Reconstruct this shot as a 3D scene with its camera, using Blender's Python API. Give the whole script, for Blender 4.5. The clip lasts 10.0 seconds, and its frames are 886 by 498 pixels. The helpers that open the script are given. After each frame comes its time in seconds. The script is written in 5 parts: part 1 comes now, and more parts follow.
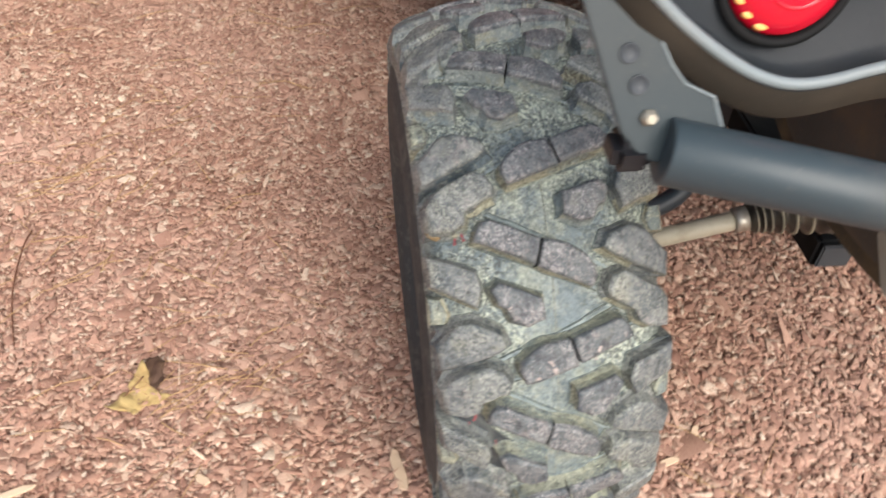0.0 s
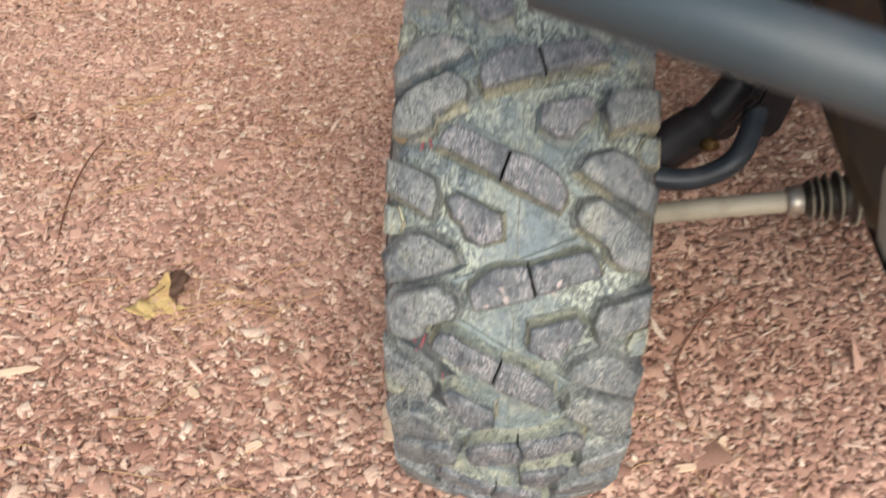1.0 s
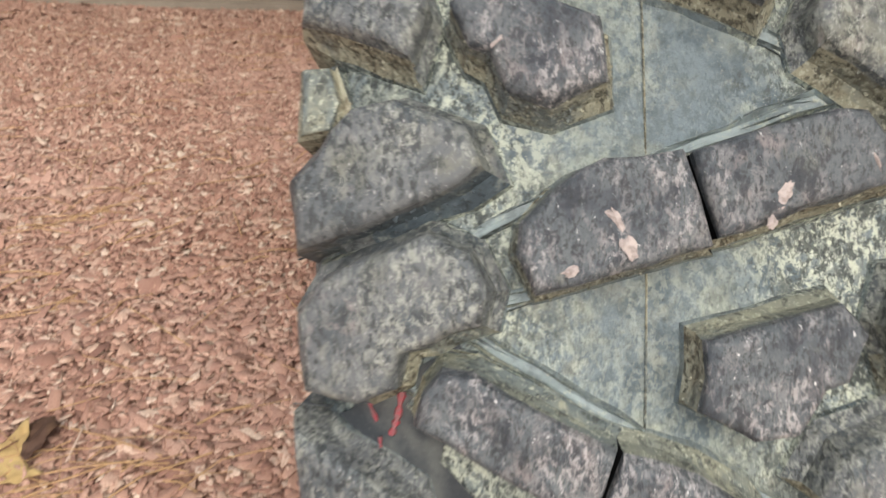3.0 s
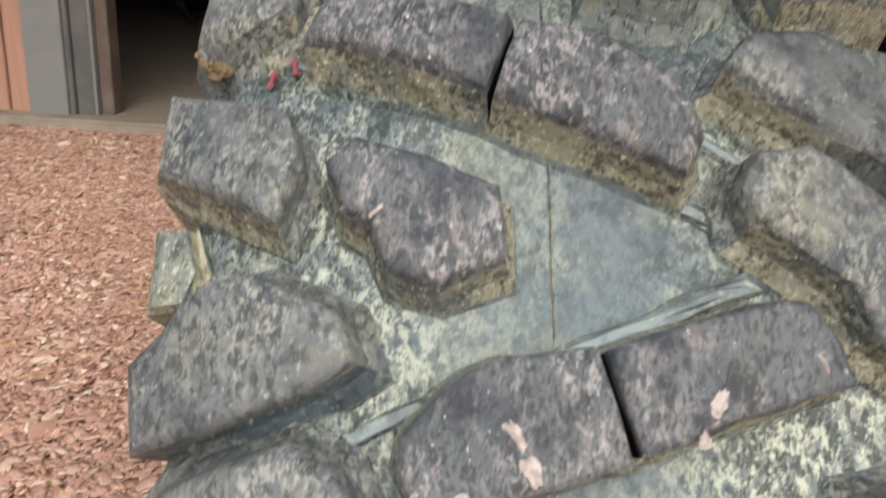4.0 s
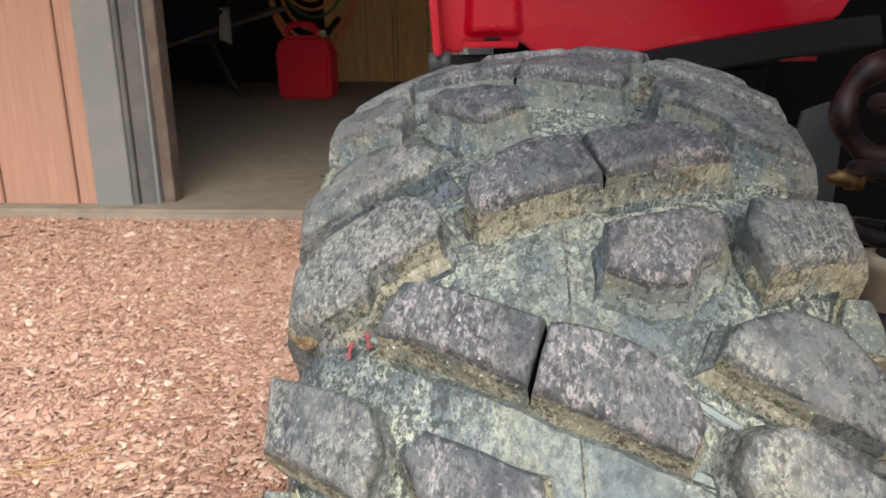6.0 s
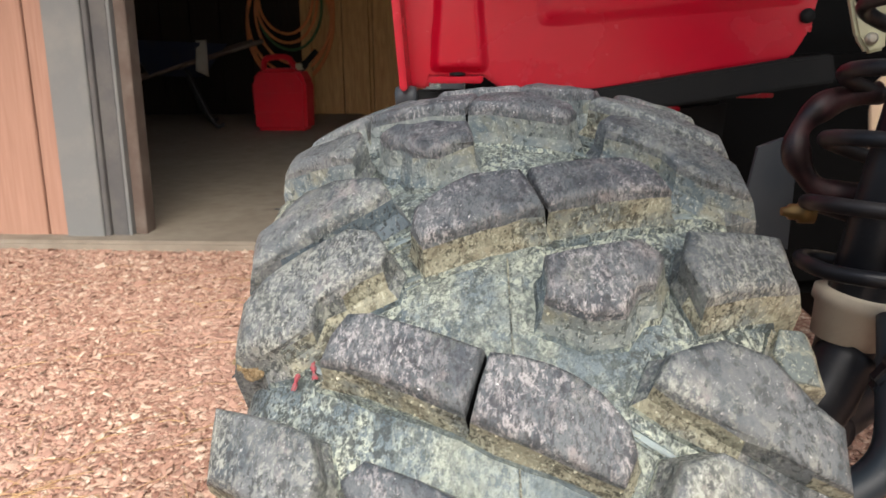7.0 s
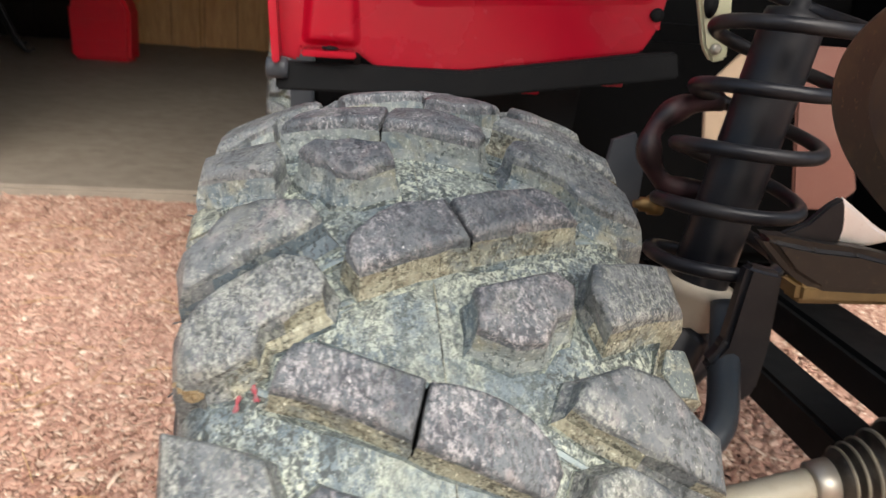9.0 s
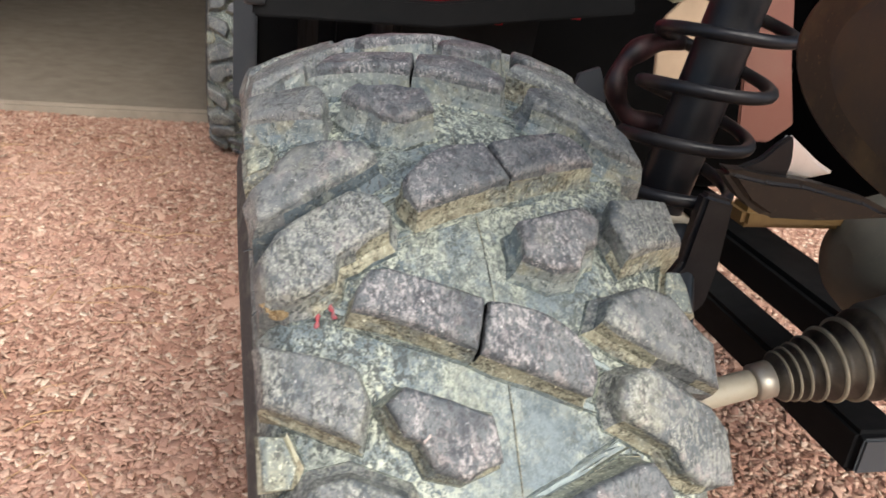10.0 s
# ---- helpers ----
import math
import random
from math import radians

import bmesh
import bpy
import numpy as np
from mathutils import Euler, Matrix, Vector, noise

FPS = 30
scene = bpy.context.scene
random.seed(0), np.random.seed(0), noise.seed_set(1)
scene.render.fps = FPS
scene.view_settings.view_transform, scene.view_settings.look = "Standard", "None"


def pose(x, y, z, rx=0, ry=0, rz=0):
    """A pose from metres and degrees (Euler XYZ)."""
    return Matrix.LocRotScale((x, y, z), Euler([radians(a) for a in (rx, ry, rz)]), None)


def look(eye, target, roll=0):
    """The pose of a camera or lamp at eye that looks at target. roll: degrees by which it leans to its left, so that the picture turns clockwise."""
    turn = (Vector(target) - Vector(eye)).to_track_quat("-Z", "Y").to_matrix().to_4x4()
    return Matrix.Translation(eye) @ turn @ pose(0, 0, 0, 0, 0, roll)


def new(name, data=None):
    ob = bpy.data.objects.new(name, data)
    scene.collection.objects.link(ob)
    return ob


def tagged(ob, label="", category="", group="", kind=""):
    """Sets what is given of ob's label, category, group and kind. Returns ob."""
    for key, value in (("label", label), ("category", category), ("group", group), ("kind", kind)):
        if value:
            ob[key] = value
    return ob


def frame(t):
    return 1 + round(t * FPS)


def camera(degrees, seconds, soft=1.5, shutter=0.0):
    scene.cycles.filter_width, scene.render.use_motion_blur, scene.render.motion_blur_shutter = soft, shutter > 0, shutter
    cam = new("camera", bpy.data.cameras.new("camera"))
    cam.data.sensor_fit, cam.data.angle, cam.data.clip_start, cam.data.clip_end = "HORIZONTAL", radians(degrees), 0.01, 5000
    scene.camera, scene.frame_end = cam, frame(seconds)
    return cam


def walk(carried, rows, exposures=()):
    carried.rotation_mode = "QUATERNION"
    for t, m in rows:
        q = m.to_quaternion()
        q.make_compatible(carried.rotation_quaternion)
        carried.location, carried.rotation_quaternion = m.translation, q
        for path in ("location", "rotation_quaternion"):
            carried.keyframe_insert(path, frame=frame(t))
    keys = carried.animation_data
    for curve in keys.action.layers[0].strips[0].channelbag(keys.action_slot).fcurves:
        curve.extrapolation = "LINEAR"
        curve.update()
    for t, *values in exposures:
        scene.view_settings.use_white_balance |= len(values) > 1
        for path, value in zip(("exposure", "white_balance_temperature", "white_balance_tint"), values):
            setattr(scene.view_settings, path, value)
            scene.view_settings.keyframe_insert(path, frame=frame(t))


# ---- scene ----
cam = camera(56.4, 10.0, 1.35, 0.5)
cam.data.dof.use_dof, cam.data.dof.focus_distance, cam.data.dof.aperture_fstop = True, 0.42, 32
PATH = [
    (0, (-0.217, -0.841, 1.208), (0.015, 0.561, -0.201), 4.0),
    (0.5, (-0.087, -0.851, 1.193), (-0.001, 0.584, -0.198), 5.0),
    (1, (-0.026, -0.867, 1.084), (-0.133, 0.566, -0.307), 3.0),
    (1.5, (-0.047, -0.79, 0.915), (-0.186, 0.664, -0.452), 1.5),
    (2, (-0.056, -0.724, 0.816), (-0.182, 0.793, -0.481), 1.9),
    (2.2, (-0.06, -0.696, 0.775), (-0.192, 0.87, -0.461), 2.0),
    (3.3, (-0.023, -0.553, 0.617), (-0.241, 1.237, -0.247), 0.2),
    (3.5, (-0.018, -0.549, 0.618), (-0.216, 1.26, -0.211), 1.0),
    (4, (-0.022, -0.517, 0.632), (-0.1, 1.368, -0.029), 3.0),
    (4.5, (-0.019, -0.526, 0.654), (-0.066, 1.372, 0.025), 2.7),
    (5, (-0.019, -0.54, 0.677), (-0.128, 1.358, 0.053), 1.4),
    (5.5, (-0.025, -0.548, 0.712), (-0.209, 1.354, 0.119), 0.2),
    (6, (-0.022, -0.549, 0.734), (-0.226, 1.359, 0.172), -1.1),
    (6.2, (-0.019, -0.551, 0.735), (-0.21, 1.362, 0.186), -1.4),
    (7.3, (-0.005, -0.555, 0.738), (-0.132, 1.385, 0.266), -0.0),
    (7.5, (-0.009, -0.553, 0.744), (-0.117, 1.389, 0.28), 0.4),
    (8, (-0.008, -0.554, 0.741), (-0.085, 1.393, 0.29), 0.8),
    (8.5, (-0.008, -0.555, 0.745), (-0.016, 1.389, 0.275), 1.3),
    (8.8, (-0.025, -0.566, 0.766), (0.141, 1.349, 0.211), 2.3),
    (9, (-0.058, -0.571, 0.784), (0.207, 1.314, 0.169), 4.1),
    (9.5, (-0.097, -0.615, 0.813), (0.296, 1.199, 0.069), 5.5),
    (10, (-0.14, -0.618, 0.811), (0.325, 1.16, 0.023), 6.6),
]
walk(cam, [(t, look(eye, target, roll)) for t, eye, target, roll in PATH], [(0, -0.22), (0.5, -0.35), (1, -0.32), (1.5, -0.40), (2.2, -0.5), (3.4, -0.55), (4.5, -0.26), (5.5, -0.2), (6.2, -0.04), (7.3, 0.12), (8.5, 0.17), (9.5, 0.22), (10, 0.1)])

# ---- world and light ----
world = bpy.data.worlds.new("sky")
scene.world = world
world.use_nodes = True
wn = world.node_tree
sky = wn.nodes.new("ShaderNodeTexSky")
sky.sky_type, sky.sun_disc = "NISHITA", False
sky.sun_elevation, sky.sun_rotation = radians(43), radians(167)
sky.air_density, sky.dust_density, sky.ozone_density = 1.0, 4.0, 0.6
wn.links.new(sky.outputs[0], wn.nodes["Background"].inputs[0])
wn.nodes["Background"].inputs[1].default_value = 0.205
sun = new("sun", bpy.data.lights.new("sun", "SUN"))
sun.data.energy, sun.data.angle, sun.data.color = 4.7, radians(55), (1.0, 0.96, 0.92)
sun.matrix_basis = look((0.7, -3.1, 3.0), (0, 0, 0))


# ---- materials ----
def shader(name, rough=0.6, metal=0.0, spec=0.5):
    m = bpy.data.materials.new(name)
    m.use_nodes = True
    b = m.node_tree.nodes["Principled BSDF"]
    b.inputs["Roughness"].default_value = rough
    b.inputs["Metallic"].default_value = metal
    b.inputs["Specular IOR Level"].default_value = spec
    return m, m.node_tree.nodes, m.node_tree.links, b


def coords(nd, lk, scale=(1, 1, 1), turn=(0, 0, 0)):
    tc, mp = nd.new("ShaderNodeTexCoord"), nd.new("ShaderNodeMapping")
    mp.inputs["Scale"].default_value, mp.inputs["Rotation"].default_value = scale, turn
    lk.new(tc.outputs["Object"], mp.inputs[0])
    return mp.outputs[0]


def noise_tex(nd, lk, vec, scale, detail=4.0, rough=0.55, distort=0.0):
    n = nd.new("ShaderNodeTexNoise")
    n.inputs["Scale"].default_value, n.inputs["Detail"].default_value = scale, detail
    n.inputs["Roughness"].default_value, n.inputs["Distortion"].default_value = rough, distort
    lk.new(vec, n.inputs["Vector"])
    return n.outputs["Fac"]


def ramp(nd, lk, fac, stops, hard=False):
    r = nd.new("ShaderNodeValToRGB")
    e = r.color_ramp.elements
    while len(e) < len(stops):
        e.new(0.5)
    for q, (p, c) in zip(e, stops):
        q.position = p
        q.color = (*c, 1) if len(c) == 3 else c
    if hard:
        r.color_ramp.interpolation = "CONSTANT"
    lk.new(fac, r.inputs[0])
    return r.outputs[0]


def grey(v):
    return (v, v, v)


def blend(nd, lk, fac, a, b, how="MIX"):
    m = nd.new("ShaderNodeMix")
    m.data_type, m.blend_type = "RGBA", how
    for value, key in ((fac, 0), (a, 6), (b, 7)):
        if isinstance(value, (int, float)):
            m.inputs[key].default_value = value
        elif isinstance(value, tuple):
            m.inputs[key].default_value = (*value, 1)
        else:
            lk.new(value, m.inputs[key])
    return m.outputs[2]


def relief(nd, lk, b, height, strength=0.4, dist=0.002):
    n = nd.new("ShaderNodeBump")
    n.inputs["Strength"].default_value, n.inputs["Distance"].default_value = strength, dist
    lk.new(height, n.inputs["Height"])
    lk.new(n.outputs[0], b.inputs["Normal"])


def plain(name, colour, rough=0.5, metal=0.0, dirt=(0.2, 0.17, 0.12), amount=0.25, scale=18.0, spec=0.5, bump=0.15):
    """A painted, moulded or metal surface with dust and small scuffs."""
    m, nd, lk, b = shader(name, rough, metal, spec)
    v = coords(nd, lk)
    big, fine = noise_tex(nd, lk, v, scale, 5), noise_tex(nd, lk, v, scale * 14, 3)
    f = ramp(nd, lk, big, [(0.45, grey(0)), (0.75, grey(amount))])
    c = blend(nd, lk, f, colour, dirt)
    c = blend(nd, lk, ramp(nd, lk, fine, [(0.62, grey(0)), (0.72, grey(amount * 0.5))]), c, dirt)
    lk.new(c, b.inputs["Base Color"])
    r = ramp(nd, lk, big, [(0.3, grey(max(rough - 0.08, 0.02))), (0.8, grey(min(rough + 0.2, 1)))])
    lk.new(r, b.inputs["Roughness"])
    relief(nd, lk, b, fine, bump, 0.0008)
    return m


def splash(nd, lk, place):
    """Where mud splashes gather on the carcass: towards the shoulders and over the top, not in the wiped middle."""
    half, geo, high = nd.new("ShaderNodeSeparateXYZ"), nd.new("ShaderNodeNewGeometry"), nd.new("ShaderNodeSeparateXYZ")
    lk.new(place, half.inputs[0])
    lk.new(geo.outputs["Position"], high.inputs[0])
    out = nd.new("ShaderNodeMath")
    out.operation = "ABSOLUTE"
    lk.new(half.outputs[0], out.inputs[0])
    edge = ramp(nd, lk, out.outputs[0], [(0.022, grey(0.32)), (0.058, grey(1))])
    top = ramp(nd, lk, high.outputs[2], [(0.57, grey(0)), (0.64, grey(1))])
    return blend(nd, lk, 1.0, edge, top, "LIGHTEN")


def crusted(name, base, layers, rough=0.82, bump=0.7, dust=0.0, dust_light_colour=(0.56, 0.53, 0.48)):
    """Rubber under dried mud and dust, built up in layers: colour, size, detail, from, to, strength, stretch, and a wider patch that gates it."""
    m, nd, lk, b = shader(name, rough, 0, 0.5)
    tc, info = nd.new("ShaderNodeTexCoord"), nd.new("ShaderNodeObjectInfo")
    shift = nd.new("ShaderNodeVectorMath")
    shift.operation = "MULTIPLY_ADD"
    lk.new(info.outputs["Random"], shift.inputs[0])
    shift.inputs[1].default_value = (3.1, 5.7, 2.3)
    lk.new(tc.outputs["Object"], shift.inputs[2])
    c, height = tuple(v * k for v, k in zip(base, (1.0, 1.06, 1.07))), None
    for k, (colour, size, detail, lo, hi, strength, stretch, gate) in enumerate(layers):
        mp = nd.new("ShaderNodeMapping")
        mp.inputs["Location"].default_value = (1.7 * k, 0.6 * k, 2.9 * k)
        mp.inputs["Scale"].default_value = (1, stretch, stretch)
        lk.new(shift.outputs[0], mp.inputs[0])
        n = noise_tex(nd, lk, mp.outputs[0], size, detail, 0.66 if size < 200 else 0.74, 0.35)
        f = ramp(nd, lk, n, [(lo, grey(0)), (hi, grey(strength))])
        if gate:
            wide = noise_tex(nd, lk, mp.outputs[0], gate[0], 6, 0.68, 0.4)
            f = blend(nd, lk, 1.0, f, ramp(nd, lk, wide, [(gate[1], grey(0)), (gate[2], grey(1))]), "MULTIPLY")
            if len(gate) > 3:
                f = blend(nd, lk, 1.0, f, splash(nd, lk, tc.outputs["Object"]), "MULTIPLY")
        c = blend(nd, lk, f, c, tuple(v * s for v, s in zip(colour, (1.0, 1.06, 1.07))))
        if size > 120:
            height = n if height is None else blend(nd, lk, 0.5, height, n)
    # Pale dust grows with height, standing in for brighter light on the upper tyre.
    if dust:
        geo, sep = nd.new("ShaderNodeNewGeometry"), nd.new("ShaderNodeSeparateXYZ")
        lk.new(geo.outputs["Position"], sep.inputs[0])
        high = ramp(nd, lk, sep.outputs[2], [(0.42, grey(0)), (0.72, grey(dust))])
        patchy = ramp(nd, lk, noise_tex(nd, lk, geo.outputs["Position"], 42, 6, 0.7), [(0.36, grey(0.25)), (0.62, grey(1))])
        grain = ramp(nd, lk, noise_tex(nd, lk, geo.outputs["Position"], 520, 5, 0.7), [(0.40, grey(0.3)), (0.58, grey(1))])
        c = blend(nd, lk, blend(nd, lk, 1.0, high, blend(nd, lk, 1.0, patchy, grain, "MULTIPLY"), "MULTIPLY"), c, dust_light_colour)
    lk.new(c, b.inputs["Base Color"])
    if height is None:
        height = noise_tex(nd, lk, shift.outputs[0], 420, 5, 0.66)
    relief(nd, lk, b, height, bump, 0.0022)
    return m


SLATE, DEEP, CREAM, KHAKI, PINK = (0.085, 0.10, 0.108), (0.028, 0.033, 0.034), (0.40, 0.405, 0.315), (0.30, 0.285, 0.185), (0.42, 0.34, 0.315)
M_FLOOR = crusted("muddy groove rubber", (0.170, 0.205, 0.220), [
    ((0.235, 0.250, 0.215), 26, 8, 0.46, 0.58, 0.9, 1, None),
    ((0.075, 0.100, 0.118), 38, 8, 0.53, 0.62, 0.85, 1, None),
    ((0.36, 0.32, 0.23), 75, 7, 0.57, 0.70, 0.4, 1, None),
    ((0.34, 0.35, 0.29), 110, 8, 0.52, 0.62, 0.5, 1, (30, 0.45, 0.58)),
    (SLATE, 190, 8, 0.58, 0.65, 0.75, 0.9, (24, 0.42, 0.55)),
    (SLATE, 640, 7, 0.50, 0.60, 0.6, 0.8, (40, 0.46, 0.62)),
    ((0.58, 0.59, 0.475), 330, 9, 0.475, 0.52, 0.9, 0.7, (20, 0.44, 0.53, 1)),
    ((0.055, 0.064, 0.062), 240, 10, 0.500, 0.53, 0.92, 0.75, (26, 0.41, 0.49, 1)),
    ((0.035, 0.042, 0.040), 620, 8, 0.535, 0.565, 0.9, 0.6, (22, 0.38, 0.48, 1)),
    ((0.62, 0.62, 0.54), 760, 8, 0.575, 0.605, 0.8, 0.6, (40, 0.44, 0.54, 1)),
    (DEEP, 480, 5, 0.66, 0.70, 0.9, 1, None),
], 0.5, 0.8)
M_FACE = crusted("worn lug rubber", (0.138, 0.150, 0.156), [
    ((0.056, 0.066, 0.080), 46, 8, 0.46, 0.60, 0.85, 0.8, None),
    (KHAKI, 34, 8, 0.60, 0.70, 0.35, 1, None),
    (PINK, 95, 8, 0.50, 0.61, 0.5, 0.8, (30, 0.50, 0.60)),
    ((0.24, 0.230, 0.230), 170, 9, 0.53, 0.60, 0.7, 0.6, None),
    ((0.034, 0.038, 0.046), 150, 9, 0.53, 0.60, 0.8, 0.6, None),
    (DEEP, 620, 8, 0.53, 0.58, 0.8, 0.5, None),
    ((0.54, 0.485, 0.47), 460, 10, 0.51, 0.555, 0.64, 0.55, (34, 0.46, 0.555)),
    ((0.045, 0.050, 0.060), 820, 8, 0.545, 0.58, 0.75, 0.5, None),
    ((0.86, 0.82, 0.79), 420, 8, 0.635, 0.66, 0.95, 0.7, None),
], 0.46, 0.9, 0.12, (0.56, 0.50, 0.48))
M_WING = crusted("mud-covered lug rubber", (0.148, 0.155, 0.160), [
    (KHAKI, 26, 8, 0.55, 0.67, 0.5, 1, None),
    ((0.055, 0.070, 0.082), 30, 8, 0.48, 0.60, 0.85, 1, None),
    (PINK, 80, 8, 0.53, 0.63, 0.6, 0.8, (18, 0.50, 0.60)),
    ((0.27, 0.268, 0.235), 130, 9, 0.53, 0.61, 0.65, 0.8, None),
    ((0.040, 0.047, 0.050), 160, 9, 0.53, 0.60, 0.75, 0.8, None),
    ((0.46, 0.455, 0.39), 480, 10, 0.50, 0.55, 0.66, 0.6, (18, 0.45, 0.55)),
    ((0.034, 0.039, 0.040), 420, 10, 0.525, 0.56, 0.9, 0.6, (22, 0.42, 0.51)),
    ((0.56, 0.53, 0.50), 700, 8, 0.60, 0.63, 0.75, 0.6, None),
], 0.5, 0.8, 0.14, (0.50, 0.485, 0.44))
M_WALL = crusted("lug wall with dried mud", (0.31, 0.285, 0.205), [
    ((0.40, 0.375, 0.28), 50, 8, 0.47, 0.63, 0.8, 1, None),
    ((0.17, 0.130, 0.080), 60, 8, 0.53, 0.64, 0.7, 1, None),
    ((0.15, 0.17, 0.17), 14, 8, 0.49, 0.57, 0.9, 1, None),
    ((0.10, 0.085, 0.055), 150, 9, 0.53, 0.60, 0.7, 0.8, None),
    ((0.56, 0.53, 0.41), 420, 10, 0.54, 0.58, 0.7, 0.65, None),
    ((0.036, 0.032, 0.022), 420, 10, 0.515, 0.545, 0.85, 0.65, (40, 0.38, 0.50)),
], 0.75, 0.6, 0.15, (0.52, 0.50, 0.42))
M_CRESTWALL = crusted("pale grey-green lug wall", (0.23, 0.245, 0.235), [
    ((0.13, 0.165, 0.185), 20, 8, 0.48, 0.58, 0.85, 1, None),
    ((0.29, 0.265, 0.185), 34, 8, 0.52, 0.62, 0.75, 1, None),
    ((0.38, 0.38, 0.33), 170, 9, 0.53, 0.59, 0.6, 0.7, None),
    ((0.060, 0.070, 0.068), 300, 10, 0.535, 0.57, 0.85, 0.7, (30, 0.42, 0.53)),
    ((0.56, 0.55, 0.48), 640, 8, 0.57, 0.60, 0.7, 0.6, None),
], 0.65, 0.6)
M_SHADEWALL = crusted("blue-grey shaded rubber wall", (0.105, 0.13, 0.148), [
    ((0.045, 0.058, 0.070), 30, 8, 0.46, 0.60, 0.8, 1, None),
    ((0.30, 0.31, 0.27), 120, 9, 0.55, 0.63, 0.7, 0.8, None),
    ((0.42, 0.42, 0.36), 380, 9, 0.55, 0.59, 0.7, 0.6, (30, 0.46, 0.58)),
    (DEEP, 420, 8, 0.54, 0.58, 0.8, 0.6, None),
], 0.5, 0.6)
M_RIM = crusted("silt on an upper lug wall", (0.25, 0.25, 0.195), [
    ((0.15, 0.175, 0.175), 22, 8, 0.46, 0.58, 0.9, 1, None),
    ((0.42, 0.40, 0.29), 60, 8, 0.54, 0.64, 0.8, 1, None),
    ((0.06, 0.062, 0.055), 150, 8, 0.54, 0.62, 0.8, 0.8, None),
    (DEEP, 520, 8, 0.53, 0.57, 0.85, 0.8, (40, 0.45, 0.56)),
    ((0.55, 0.54, 0.42), 560, 8, 0.56, 0.60, 0.85, 0.8, None),
], 0.7, 0.6)
M_RIDGE = crusted("dusty raised moulding line", (0.27, 0.31, 0.31), [
    ((0.13, 0.15, 0.155), 60, 7, 0.46, 0.60, 0.8, 1, None),
    ((0.42, 0.42, 0.34), 220, 6, 0.54, 0.62, 0.7, 1, None),
], 0.6, 0.5)
M_SIDE = crusted("tyre sidewall rubber", (0.035, 0.036, 0.038), [
    ((0.16, 0.155, 0.13), 40, 7, 0.52, 0.70, 0.6, 1, None),
    ((0.13, 0.125, 0.10), 320, 4, 0.58, 0.66, 0.5, 1, None),
], 0.75, 0.4)
M_MUD = crusted("dried mud clump", (0.27, 0.19, 0.105), [
    ((0.15, 0.085, 0.035), 260, 5, 0.48, 0.58, 0.85, 1, None),
    ((0.40, 0.31, 0.19), 900, 4, 0.56, 0.66, 0.8, 1, None),
], 0.9, 1.0)
M_DARKRUB = plain("clean dark rubber", (0.036, 0.042, 0.048), 0.5, 0, (0.17, 0.18, 0.165), 0.7, 60, 0.5, 0.3)
M_SCUFF = plain("whitish scuffed rubber", (0.46, 0.40, 0.37), 0.8, 0, (0.2, 0.17, 0.16), 1.0, 400)
M_MARK = plain("red paint mark", (0.33, 0.06, 0.075), 0.7, 0, (0.16, 0.15, 0.145), 1.0, 420)
M_RED = plain("red moulded plastic", (0.37, 0.003, 0.018), 0.2, 0, (0.33, 0.08, 0.07), 0.05, 9, 0.4, 0.05)
M_BLACK = plain("black moulded plastic", (0.009, 0.010, 0.011), 0.6, 0, (0.05, 0.046, 0.042), 0.12, 18, 0.1)
# Darker copy of the black plastic, with the bay's deep shade in its colour.
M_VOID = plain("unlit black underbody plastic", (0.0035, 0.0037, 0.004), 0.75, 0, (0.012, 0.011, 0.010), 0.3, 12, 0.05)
M_STEEL = plain("black painted steel", (0.011, 0.012, 0.015), 0.36, 0, (0.09, 0.08, 0.07), 0.2, 18, 0.3)
M_GREYTUBE = plain("grey powder-coated steel", (0.038, 0.056, 0.067), 0.42, 0, (0.14, 0.135, 0.12), 0.3, 12, 0.4, 0.12)
# The tube's own paint, with the bracket's shade put into a darker colour.
M_PLATE = plain("tube grey darkened for the bracket", (0.024, 0.037, 0.044), 0.42, 0, (0.09, 0.085, 0.075), 0.3, 12, 0.35)
M_PANEL = plain("dark grey textured plastic", (0.045, 0.053, 0.062), 0.5, 0, (0.12, 0.115, 0.105), 0.3, 10, 0.35)
# The tail's grey plastic, browned to paint light bounced off the mulch.
M_SKIRT = plain("plastic skirt tinted by mulch bounce", (0.085, 0.074, 0.060), 0.7, 0, (0.15, 0.125, 0.095), 0.6, 14, 0.2)
# Lighter than the lip's own plastic: sky light painted along its edge.
M_LIP = plain("pale grey edge", (0.19, 0.23, 0.245), 0.45, 0, (0.22, 0.22, 0.21), 0.3, 14)
M_LENS = plain("red lamp lens", (0.56, 0.004, 0.024), 0.12, 0, (0.5, 0.05, 0.05), 0.1, 10, 0.7, 0.02)
M_LENS2 = plain("orange red lamp lens", (0.54, 0.016, 0.026), 0.15, 0, (0.5, 0.1, 0.05), 0.1, 10, 0.7, 0.02)
M_METAL = plain("dull zinc metal", (0.44, 0.42, 0.36), 0.45, 0.75, (0.30, 0.26, 0.18), 0.5, 25)
M_SHAFT = plain("dusty axle steel", (0.43, 0.405, 0.315), 0.6, 0.1, (0.23, 0.19, 0.13), 0.6, 30)
M_BOOT = plain("dusty black rubber boot", (0.015, 0.013, 0.010), 0.45, 0, (0.18, 0.16, 0.12), 0.5, 26)
